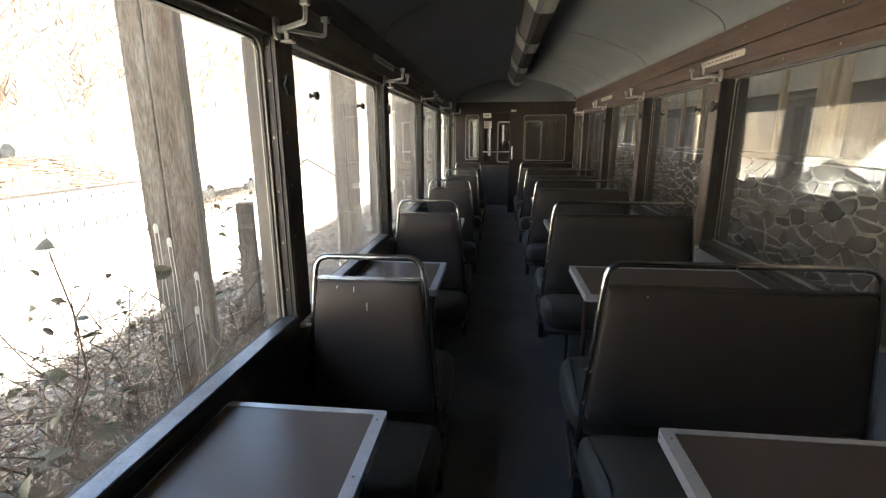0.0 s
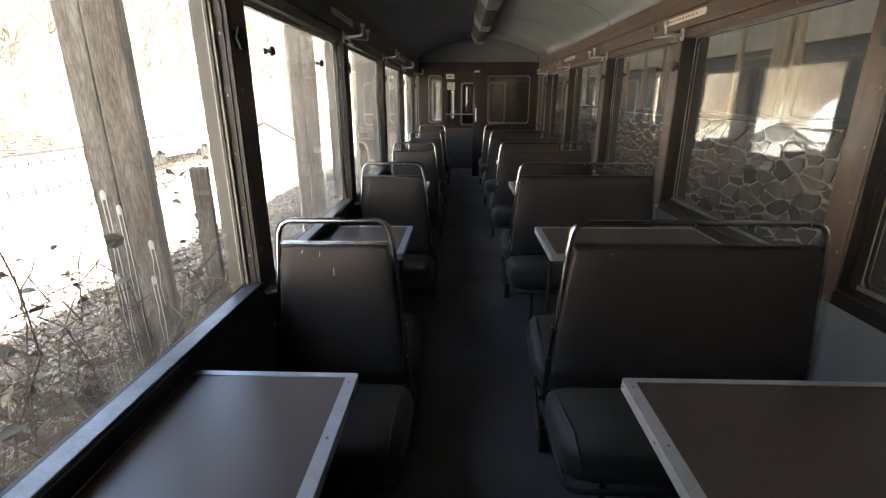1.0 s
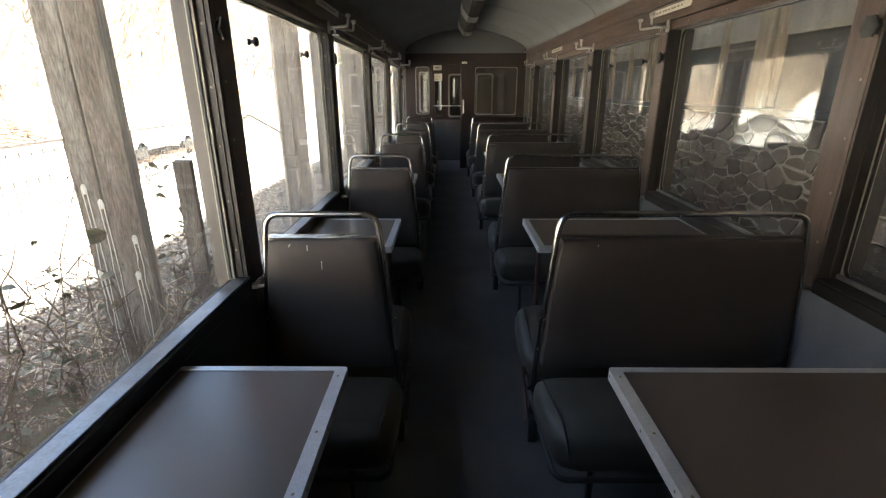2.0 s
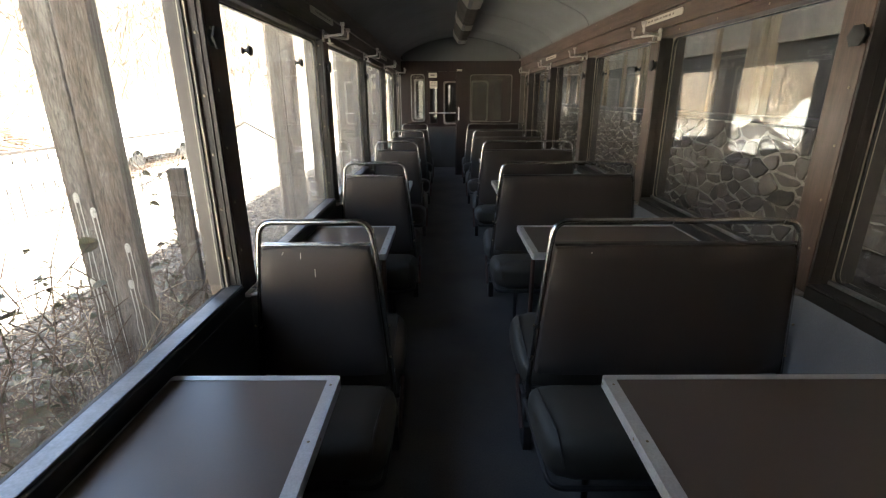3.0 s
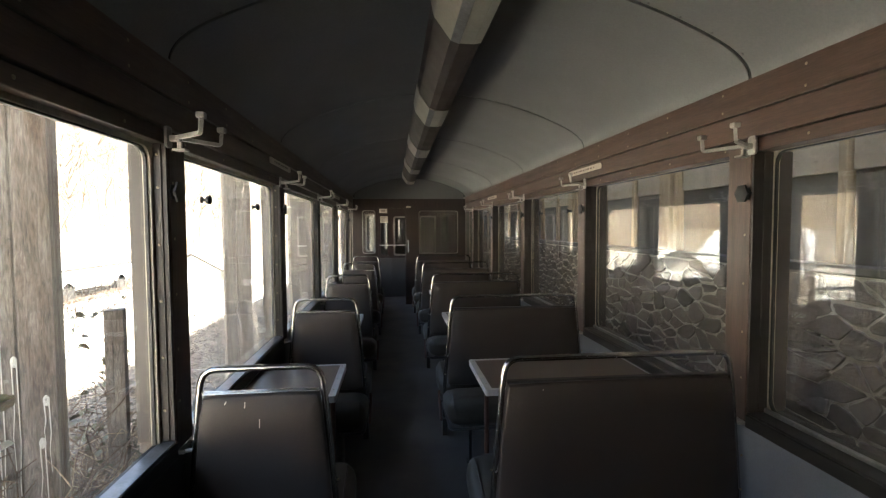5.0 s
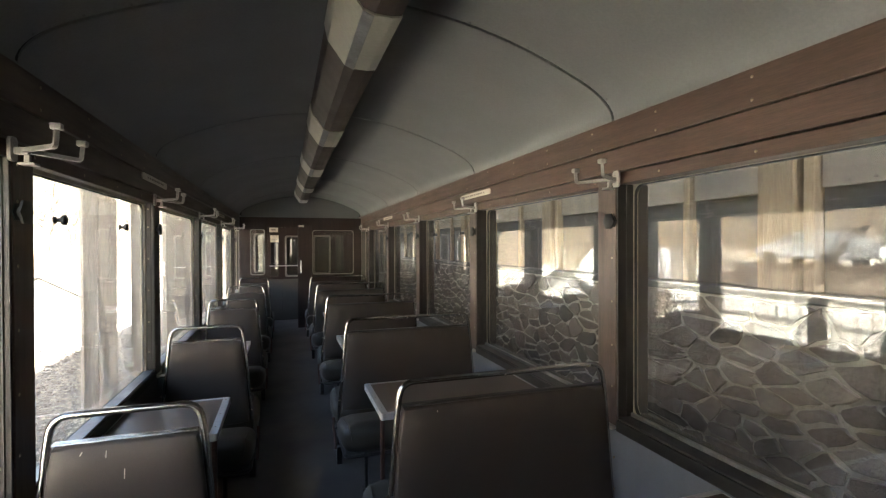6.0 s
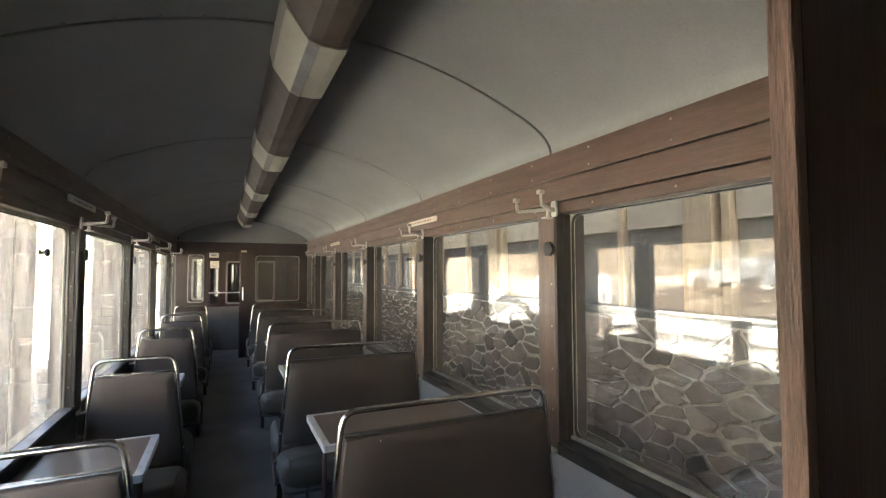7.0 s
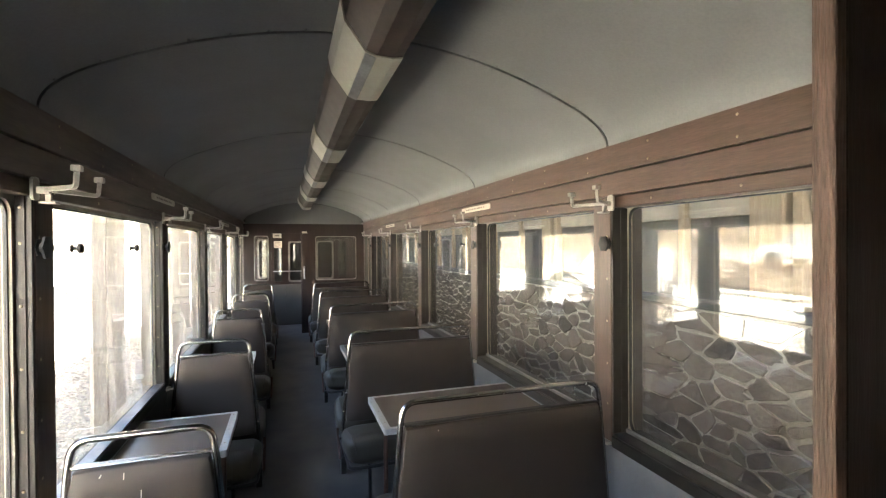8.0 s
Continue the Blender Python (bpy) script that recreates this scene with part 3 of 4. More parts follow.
def seat(x0, x1, aisle, label):
    """A back-to-back seat: one padded backrest in a bent tube, a cushion on each side, feet on the floor. aisle: 1 where its aisle end is at x1."""
    w = x1 - x0
    th = thing("double_seat" if w > 0.7 else "single_seat", (x0, 0, 0), label, "seat", "seats along the aisle")
    t = 0.0125
    lean = 0.055
    hoop = fillet([(0.0, 0, 0.13), (0.0, 0, 0.36), (lean * 0.93, 0, 0.95), (lean + 0.012, 0, 1.072), (w - lean - 0.012, 0, 1.072), (w - lean * 0.93, 0, 0.95), (w, 0, 0.36), (w, 0, 0.13)], 0.075, 7)
    part("back_tube", tube(hoop, t, 10), CHROME, th, "worn chromed tube", True)
    part("cross_rail", boxed(lean + 0.014, w - lean - 0.014, -0.016, 0.016, 0.972, 0.984, 0.005), CHROME if w < 0.7 else STEEL, th, "thin chromed rail" if w < 0.7 else "thin dark rail")
    part("backrest", pad(bmesh.new(), 0.018, w - 0.018, -0.036, 0.036, 0.385, 0.9715, 0.022, 0.05, 0.006), VINYL, th, "dark brown padded vinyl", True)
    u0, u1 = (0.012, w + 0.02) if aisle > 0 else (-0.02, w - 0.012)
    for sgn in (-1, 1):
        near, far = 0.06, 0.525
        lo, hi = sorted((sgn * near, sgn * far))
        bm = pad(bmesh.new(), u0, u1, lo, hi, 0.255, 0.456, 0.075, 0.0, 0.014, 11)
        for v in bm.verts:
            v.co.z -= 0.07 * (far - abs(v.co.y)) / (far - near) * (v.co.z - 0.2) / 0.25
        cu = part("cushion", bm, CUSHION, th, "dark padded vinyl cushion", True)
        for e, i in ((u0, 1), (u1, -1)):
            pipe = fillet([(e + i * 0.034, sgn * (near + 0.05), 0.376), (e + i * 0.034, sgn * (far - 0.07), 0.441), (e + i * 0.036, sgn * (far - 0.012), 0.41), (e + i * 0.046, sgn * (far + 0.002), 0.35)], 0.05)
            part("piping", tube(pipe, 0.0042, 6), VINYL, cu, "", True)
        rail = fillet([(u0 + 0.006, sgn * 0.02, 0.25), (u0 + 0.006, sgn * (far - 0.01), 0.25), (u1 - 0.006, sgn * (far - 0.01), 0.25), (u1 - 0.006, sgn * 0.02, 0.25)], 0.06)
        part("seat_rail", tube(rail, 0.011, 8), STEEL, th, "dark steel rail", True)
    lx = w - 0.13 if aisle > 0 else 0.13
    for sgn in (-1, 1):
        part("leg", tube([(lx, sgn * 0.46, 0.245), (lx, sgn * 0.46, 0.012)], 0.0125, 8), STEEL, th, "", True)
        part("foot_plate", boxed(lx - 0.03, lx + 0.03, sgn * 0.46 - 0.03, sgn * 0.46 + 0.03, 0.0, 0.0115, 0.003), STEEL, th)
        part("wall_leg", tube([(w - lx, sgn * 0.46, 0.245), (w - lx, sgn * 0.46, 0.0)], 0.0125, 8), STEEL, th, "", True)
    e = w + 0.03 if aisle > 0 else -0.03
    hinge = fillet([(e, 0.12, 0.30), (e, 0.1, 0.24), (e, -0.04, 0.12)], 0.03)
    part("foot_lever", tube(hinge, 0.011, 6), LEGPAINT, th, "", True)
    for x in (0.0, w):
        part("tube_foot", boxed(x - 0.02, x + 0.02, -0.045, 0.045, 0.0, 0.13, 0.005), STEEL, th)
        for z in (0.47, 0.62):
            again("screw", SCREW_ME, th, (x + (0.004 if x < 0.1 else -0.004), -0.0125, z), scale=(1, 0.5, 1))
    return th


def scuffs(parent, spots):
    """Small pale nicks in the vinyl of a backrest."""
    for x, z, h, lean in spots:
        bm = boxed(-0.0015, 0.0015, -0.0012, 0.0012, -h / 2, h / 2, 0.0005, 1)
        ob = part("scuff", bm, PLATE, parent, "pale nick in the vinyl")
        ob.location, ob.rotation_euler = (x, -0.0482, z), (0, lean, 0)


BENCH, SINGLE = (0.045, 1.15), (-1.135, -0.56)
bench = seat(*BENCH, -1, "two-person back-to-back seat in dark brown vinyl with a chromed tube handle")
single = seat(*SINGLE, 1, "single back-to-back seat in dark brown vinyl with a chromed tube handle")
for i, y in enumerate(LINES[1:]):
    if i == 0:
        bench.location.y = single.location.y = y
    else:
        copy_thing(bench, pose(BENCH[0], y, 0))
        copy_thing(single, pose(SINGLE[0], y, 0))
scuffs(single, [(0.165, 0.955, 0.014, 0.5), (0.235, 0.945, 0.024, 0.06), (0.287, 0.872, 0.034, 0.02)])
scuffs(bench, [(0.208, 0.955, 0.006, 0.0)])


def table(x0, x1, aisle, label):
    """A wall table: a laminate board in a broad aluminium edging, on one leg at the aisle end and a batten at the wall."""
    th = thing("wall_table", (0, 0, 0), label, "table", "tables at the windows")
    d = 0.29
    xa, xb = (x0, x1)
    out = rounded(xa, xb, -d, d, 0.012, 3)
    e = 0.036
    inn = rounded(xa + (e if aisle < 0 else 0.004), xb - (e if aisle > 0 else 0.004), -d + e * 0.62, d - e * 0.62, 0.004, 3)
    bm = ring(bmesh.new(), out, inn, "z", 0.705, 0.74)
    part("edging", bm, ALU, th, "worn aluminium edging")
    part("tabletop", prism(bmesh.new(), [(x, y) for x, y in inn], "z", 0.712, 0.7375), LAMINATE, th, "brown laminate top")
    ax = xa + 0.03 if aisle < 0 else xb - 0.03
    part("leg", tube([(ax, -d + 0.13, 0.7045), (ax, -d + 0.13, 0.0)], 0.0135, 10), LEGPAINT, th, "red-brown painted leg", True)
    wx = xb if aisle < 0 else xa
    part("wall_batten", boxed(*sorted((wx, wx - aisle * 0.03)), -d + 0.04, d - 0.04, 0.66, 0.7045, 0.003), WOOD, th)
    for y in (-0.19, 0.0, 0.24):
        again("screw", SCREW_ME, th, (xa + 0.02 if aisle < 0 else xb - 0.02, y, 0.7405), scale=(0.7, 0.7, 0.25))
        again("screw", SCREW_ME, th, (xa if aisle < 0 else xb, y + 0.03, 0.722), scale=(0.25, 0.7, 0.7))
    return th


tr = table(0.145, 1.155, -1, "brown laminate table with worn aluminium edging fixed below the window")
tl = table(-1.155, -0.645, 1, "small brown laminate table with worn aluminium edging fixed below the window")
TABLE_Y = 1.5 - 0.29
for k in range(5):
    if k == 0:
        tr.location.y = tl.location.y = TABLE_Y
    else:
        copy_thing(tr, pose(0, TABLE_Y + BAY * k, 0))
        copy_thing(tl, pose(0, TABLE_Y + BAY * k, 0))


# ---- partitions ----
def cross_wall(name, y0, y1, openings, label, mat=WOOD_UP, x0=-FACE + 0.002, x1=FACE - 0.002, top=9.0):
    """A partition across the carriage with rectangular openings (x0, x1, z0, z1) cut through it, its top following the ceiling."""
    w = thing(name, (0, y0, 0), label, "wall", kind="structure")
    cuts = sorted({x0, x1, *[o[0] for o in openings], *[o[1] for o in openings]})
    for a, b in zip(cuts, cuts[1:]):
        holes = sorted((o[2], o[3]) for o in openings if o[0] <= a + 1e-6 and o[1] >= b - 1e-6)
        z = 0.0
        for lo, hi in holes + [(None, None)]:
            if lo is None:
                k = max(2, int((b - a) / 0.08))
                xs = [a + (b - a) * i / k for i in range(k + 1)]
                outline = [(a, z)] + [(b, z)] + [(x, min(top, arch(x) - 0.002)) for x in reversed(xs)]
                part("wall_board", prism(bmesh.new(), outline, "y", 0, y1 - y0), mat, w)
            else:
                if lo > z:
                    part("wall_board", boxed(a, b, 0, y1 - y0, z, lo), mat, w)
                z = hi
    return w


def cross_pane(name, x0, x1, z0, z1, y, label, edge=0.008, mat=PALE, tone="pale frame"):
    w = thing(name, ((x0 + x1) / 2, y, (z0 + z1) / 2), label, "window", kind="structure")
    hx, hz = (x1 - x0) / 2, (z1 - z0) / 2
    part("window_frame", ring(bmesh.new(), rounded(-hx - 0.006, hx + 0.006, -hz - 0.006, hz + 0.006, 0.055), rounded(-hx + edge, hx - edge, -hz + edge, hz - edge, 0.05), "y", -0.02, 0.01), mat, w, tone)
    p = part("pane", prism(bmesh.new(), rounded(-hx + 0.018, hx - 0.018, -hz + 0.018, hz - 0.018, 0.04), "y", -0.004, 0.0), GLASS_R, w)
    p.visible_shadow = False


cross_wall("wall_far", Y1, Y1 + 0.04, [(-0.965, -0.705, 1.075, 1.95), (-0.65, 0.10, 0.0, 2.0), (0.19, 1.0, 1.06, 1.94)],
           "dark brown wooden partition with two windows and a doorway", WOOD_DARK, top=2.19)
xs = [-1.12 + 2.24 * i / 40 for i in range(41)]
lunette = prism(bmesh.new(), [(-1.12, 2.192), (1.12, 2.192)] + [(x, arch(x) - 0.003) for x in reversed(xs)], "y", 0.004, 0.036)
part("lunette", lunette, CEIL, bpy.data.objects["wall_far"], "grey-painted arched board")
cross_pane("window_20", -0.965, -0.705, 1.075, 1.95, Y1 + 0.01, "narrow rounded window in the partition")
cross_pane("window_21", 0.19, 1.0, 1.06, 1.94, Y1 + 0.01, "rounded window in the partition")


def sliding_door(x0, x1, y, label, name="door_1"):
    d = thing(name, (x0, y, 0.012), label, "door", kind="structure")
    w = x1 - x0
    part("door_leaf", boxed(0, w, -0.04, -0.006, 0, 2.03, 0.004), WOOD_DARK, d)
    part("lead_edge", boxed(-0.02, -0.0005, -0.042, -0.004, 0, 2.03, 0.004), WOOD_DARK, d)
    part("door_handle", tube(fillet([(0.04, -0.041, 1.09), (0.04, -0.085, 1.09), (0.04, -0.085, 1.32), (0.04, -0.041, 1.32)], 0.03), 0.013, 8), ALU, d, "pale metal handle", True)
    part("catch", boxed(0.0, 0.10, -0.052, -0.0405, 1.99, 2.028, 0.003), PLATE, d, "pale metal catch")


sliding_door(-0.075, 0.165, Y1 - 0.004, "dark brown sliding door pushed half open")
PANES = ((-0.645, -0.455, 0.955, 1.87), (-0.33, 0.05, 0.955, 1.855), (0.275, 0.645, 1.0, 1.865), (0.755, 0.945, 1.03, 1.875), (-0.97, -0.74, 1.05, 1.9))
cross_wall("wall_vestibule", FAR, FAR + 0.04, PANES, "dark vestibule wall with glazed upper openings", WOOD_DARK)
vest = bpy.data.objects["wall_vestibule"]
for x0, x1 in ((-0.665, -0.395), (-0.392, 0.12)):
    part("door_panel", boxed(x0, x1, -0.016, -0.002, 0.01, 0.9, 0.004), DOORGREY, vest, "grey door panel")
sign = thing("small_sign", (-0.565, FAR - 0.006, 1.982), "small pale sign with a dark mark above the door", "sign")
part("board", boxed(-0.09, 0.09, -0.006, 0.004, -0.05, 0.05, 0.003), PLATE, sign)
part("mark", boxed(-0.05, 0.04, -0.0075, -0.0062, -0.012, 0.015), INK, sign)
for i, (a, b, z0, z1) in enumerate(PANES):
    if i in (0, 3):
        cross_pane("window_%d" % (22 + i), a, b, z0, z1, FAR + 0.01, "narrow dark-framed window of the vestibule", 0.01, WOOD_DARK, "dark frame")
    else:
        cross_pane("window_%d" % (22 + i), a, b, z0, z1, FAR + 0.01, "pale-framed window of the vestibule", 0.03)
notice = thing("paper_notice", (-0.55, FAR - 0.012, 1.785), "pale paper notice on the vestibule window", "notice")
part("sheet", boxed(-0.085, 0.085, -0.003, 0.0, -0.075, 0.075), PLATE, notice)
for i in range(4):
    part("line", boxed(-0.06, 0.05 - 0.02 * (i % 2), -0.0042, -0.0032, 0.045 - 0.03 * i, 0.052 - 0.03 * i), INK, notice)
# grab rail across the far door and the carriage end behind it
rail = thing("grab_rail", (0, FAR - 0.05, 1.195), "pale metal rail across the vestibule door", "rail")
part("rail_tube", tube([(-0.65, 0, 0), (0.06, 0, 0)], 0.012, 8), ALU, rail, "", True)
for x in (-0.64, -0.39, 0.05):
    part("rail_stay", boxed(x - 0.012, x + 0.012, 0.0, 0.028, -0.012, 0.012), ALU, rail)
cross_wall("wall_end", 12.56, 12.6, [(-0.95, -0.8, 1.0, 1.9), (-0.58, -0.50, 1.05, 1.75), (-0.21, -0.165, 1.2, 1.8), (-0.125, -0.09, 1.2, 1.8), (0.45, 0.49, 1.2, 1.8), (0.92, 1.04, 1.0, 1.9)], "dark end wall of the carriage with narrow windows", SHADE)
# near doorway: the camera stands in it
JX, JY0, JY1 = 0.010, 0.334, 0.350
cross_wall("wall_near", JY0, JY1, [(-0.75, JX, 0.0, 2.56)], "dark brown wooden partition with a doorway", WOOD_DARK)
part("door_edge", boxed(JX - 0.012, JX - 0.0005, 0.0, JY1 - JY0, 0.0, 2.55, 0.002), OAK, bpy.data.objects["wall_near"], "worn pale oak door edge")
cross_wall("wall_back", Y0, Y0 + 0.04, [], "dark brown end partition")


# ---- outside: ground ----
GZ = -0.95


def bank(x, y):
    """Rise of the ground beyond the fence: a bank up to a terrace, lower again further on."""
    u, w = max(0, min(1, (-10.2 - x) / 4.2)), max(0, min(1, (y - 14) / 3))
    return 1.7 * u * u * (3 - 2 * u) * (1 - w * w * (3 - 2 * w))


def ground():
    """One sheet to the horizon, finer near the carriage, rising to the wooded slope beyond the road."""
    bm = bmesh.new()
    ax = [-400, -200, -120, -80, -60, -45, -36, -30, -25, -20, -17, -15, -14.2, -13.4, -12.6, -11.8, -11, -10.2, -8, -6, -4.5, -3.6, -3, -2.5, -2, -1.5, 0, 1.5, 3, 8, 30, 100, 400]
    ay = [-400, -150, -60, -25, -10, -4, -1, 1, 2, 3, 4, 5, 6.5, 8, 10, 12, 14, 15, 16, 17, 19, 22, 30, 45, 70, 120, 200, 400]
    v = []
    for x in ax:
        row = []
        for y in ay:
            z = GZ + 0.04 * noise.noise(Vector((x * 0.6, y * 0.6, 0)))
            z += bank(x, y)
            if x < -20:
                z += min(26, (-20 - x) * 0.42) * (1 + 0.2 * noise.noise(Vector((x * 0.03, y * 0.03, 5))))
            if y > 60:
                z += min(18, (y - 60) * 0.2)
            row.append(bm.verts.new((x, y, z)))
        v.append(row)
    for a, b in zip(v, v[1:]):
        for i in range(len(ay) - 1):
            f = bm.faces.new((a[i], b[i], b[i + 1], a[i + 1]))
            c = f.calc_center_median()
            f.material_index = 1 if c.x < -24 or c.y > 55 else 2 if -15 < c.x < -10.2 and 0 < c.y < 17 else 0
            f.smooth = True
    return bm


tagged(part("ground", ground(), [GROUND, WOODS, LITTER]), "pale dry gravel ground rising to a wooded slope", "ground", kind="structure")
rng = random.Random(4)
bed = bmesh.new()
nx, ny = 26, 60
v = [[bed.verts.new((-5.2 + 7.15 * i / nx + (rng.gauss(0, 0.05) if i == 0 else 0), -3 + 28 * j / ny, GZ + (0.0 if i == 0 else 0.06 + 0.012 * rng.random()))) for j in range(ny + 1)] for i in range(nx + 1)]
for a, b in zip(v, v[1:]):
    for j in range(ny):
        bed.faces.new((a[j], b[j], b[j + 1], a[j + 1])).smooth = True
tagged(part("gravel_strip", bed, GRIT), "grey brown gravel bed under and beside the carriage", "gravel", kind="structure")


def pebble(bm, c, r):
    """One rough stone of eight corners."""
    vs = []
    for dx in (-1, 1):
        for dy in (-1, 1):
            for dz in (-0.7, 0.7):
                vs.append(bm.verts.new((c[0] + r * dx * rng.uniform(0.5, 1), c[1] + r * dy * rng.uniform(0.5, 1), c[2] + r * dz * rng.uniform(0.4, 1))))
    for f in ((0, 1, 3, 2), (4, 6, 7, 5), (0, 4, 5, 1), (2, 3, 7, 6), (0, 2, 6, 4), (1, 5, 7, 3)):
        bm.faces.new([vs[i] for i in f])


bm = bmesh.new()
for i in range(15000):
    y = 0.8 + 15 * rng.random() ** 1.3
    x = rng.uniform(-5.2, -1.45)
    pebble(bm, (x, y, GZ + 0.065 + 0.012 * rng.random()), rng.uniform(0.012, 0.036))
tagged(part("ballast", bm, GRIT), "grey track ballast stones beside the carriage", "gravel", kind="stuff")


# ---- made-up next carriage, dims the light behind the end wall's openings ----
blockcar = thing("coupled_carriage", (0, 13.15, 0), "added grey carriage end with dark windows that blocks outside light", "carriage")
part("body", boxed(-1.33, 1.33, 0, 9, -0.5, 2.65, 0.06), DOORGREY, blockcar)
for x in (-0.85, -0.1, 0.65):
    part("end_window", boxed(x, x + 0.3, -0.012, -0.002, 1.0, 1.85, 0.004), RUBBER, blockcar, "dark end window")

# ---- outside left: timber posts, brambles, fence ----
def timber_post(x, y, w, top, label, turn=0.0, lean=0.0, drops=()):
    p = thing("timber_post", (x, y, GZ - 0.03), label, "post", "timber posts beside the track")
    bm = bmesh.new()
    h = top - GZ
    nseg = 14
    rings = []
    for i in range(nseg + 1):
        z = h * i / nseg
        q = 1 + 0.025 * noise.noise(Vector((x * 3, y * 3, z * 1.7)))
        pts = []
        for sx, sy in ((-1, -1), (-0.2, -1), (-0.13, -0.93), (-0.06, -1), (1, -1), (1, 1), (-1, 1)):
            pts.append(bm.verts.new((sx * w / 2 * q, sy * w / 2 * q, z)))
        rings.append(pts)
    for a, b in zip(rings, rings[1:]):
        for k in range(len(a)):
            bm.faces.new((a[k], a[(k + 1) % len(a)], b[(k + 1) % len(a)], b[k]))
    bm.faces.new(rings[-1])
    bm.faces.new(list(reversed(rings[0])))
    bmesh.ops.bevel(bm, geom=[e for e in bm.edges if e.calc_face_angle(0) > 1.2], offset=0.012, segments=2, affect="EDGES")
    part("shaft", bm, TIMBER, p)
    p.rotation_euler = (0, lean, turn)
    for dx, z, ln in drops:
        bm = bmesh.new()
        bmesh.ops.create_uvsphere(bm, u_segments=8, v_segments=6, radius=0.0135, matrix=Matrix.Translation((dx, -w / 2 - 0.002, z)) @ Matrix.Diagonal((1.0, 0.3, 2.0, 1)))
        for j in range(2):
            a = dx + (j - 0.5) * 0.018
            sweep(bm, [(a, -w / 2 - 0.002, z - 0.01), (a + 0.004, -w / 2 - 0.002, z - ln * (0.55 + 0.35 * j) * 0.5), (a - 0.003, -w / 2 - 0.002, z - ln * (0.55 + 0.35 * j) * 0.75), (a + 0.003, -w / 2 - 0.002, z - ln * (0.6 + 0.4 * j))], 0.0032, 5, 0.35)
        part("dropping", bm, DROPPING, p, "white bird dropping run down the wood", True)
    return p


PX = -2.0
timber_post(PX - 0.1, 2.67, 0.24, 3.42, "thick weathered timber post streaked with bird droppings", 0.42, 0.0,
            [(-0.085, 2.06, 1.0), (-0.03, 1.98, 0.85), (0.08, 1.78, 0.35), (0.06, 1.58, 0.6), (-0.1, 1.62, 0.5)])
timber_post(PX - 0.1, 5.75, 0.27, 3.42, "thick weathered grey timber post beside the track", 0.42)
timber_post(PX - 0.1, 9.1, 0.27, 3.42, "thick weathered grey timber post beside the track", 0.42)
timber_post(PX - 0.1, 12.4, 0.27, 3.42, "thick weathered grey timber post beside the track", 0.42)
timber_post(-2.13, 3.44, 0.105, 1.12, "short weathered fence post with a worn top", 0.3)


def bramble(x, y, z, stems, reach, leaves, label, mat=None):
    """A tangle of arching bare stems with a few drooping leaves."""
    p = thing("bramble_bush", (x, y, z), label, "bush", "brambles beside the carriage")
    bm, lf = bmesh.new(), bmesh.new()
    tips = []
    for i in range(stems):
        a = rng.uniform(0, 2 * math.pi)
        base = Vector((rng.gauss(0, 0.25), rng.gauss(0, 0.55), 0))
        d = Vector((math.cos(a) * 0.35, math.sin(a) * 0.8, 2.2)).normalized()
        pts = [base]
        ln = reach * rng.uniform(0.5, 1.0)
        for j in range(9):
            d = (d + Vector((rng.gauss(0, 0.2), rng.gauss(0, 0.26), 0.04 - 0.055 * j))).normalized()
            q = pts[-1] + d * ln / 8
            q.x = min(q.x, 0.3)
            pts.append(q)
        sweep(bm, pts, rng.uniform(0.004, 0.0085), 5, 0.35)
        tips += pts[3:]
        for j in (2, 3, 4, 5, 6, 7, 8):
            if rng.random() < 0.85:
                e = Vector((rng.gauss(0, 1), rng.gauss(0, 1), rng.gauss(0.2, 0.7))).normalized()
                mid = pts[j] + e * 0.1
                sweep(bm, [pts[j], mid, mid + (e + Vector((0, 0, rng.gauss(-0.2, 0.6)))).normalized() * 0.12], 0.0032, 4, 0.4)
    for i in range(leaves):
        c = rng.choice(tips) + Vector((rng.gauss(0, 0.02), rng.gauss(0, 0.02), rng.gauss(0, 0.02)))
        s = rng.uniform(0.016, 0.042)
        m = Matrix.Translation(c) @ Euler((rng.uniform(-1, 1), rng.uniform(-1, 1), rng.uniform(0, 6.3))).to_matrix().to_4x4()
        out = [(0, -1), (0.5, -0.6), (0.68, 0.0), (0.45, 0.6), (0, 1.15), (-0.45, 0.6), (-0.68, 0.0), (-0.5, -0.6)]
        edge = [lf.verts.new(m @ Vector((u * s, w * s, 0.25 * s * abs(u) - 0.18 * s * w * w))) for u, w in out]
        mids = [lf.verts.new(m @ Vector((0, w * s, -0.18 * s * w * w))) for w in (-0.6, 0.0, 0.6)]
        for f in ((edge[0], edge[1], mids[0]), (edge[1], edge[2], mids[1], mids[0]), (edge[2], edge[3], mids[2], mids[1]), (edge[3], edge[4], mids[2]),
                  (edge[4], edge[5], mids[2]), (edge[5], edge[6], mids[1], mids[2]), (edge[6], edge[7], mids[0], mids[1]), (edge[7], edge[0], mids[0])):
            lf.faces.new(f)
    part("stems", bm, mat or TWIG, p, "", True)
    part("leaves", lf, LEAF, p, "dull green leaves", True)
    return p


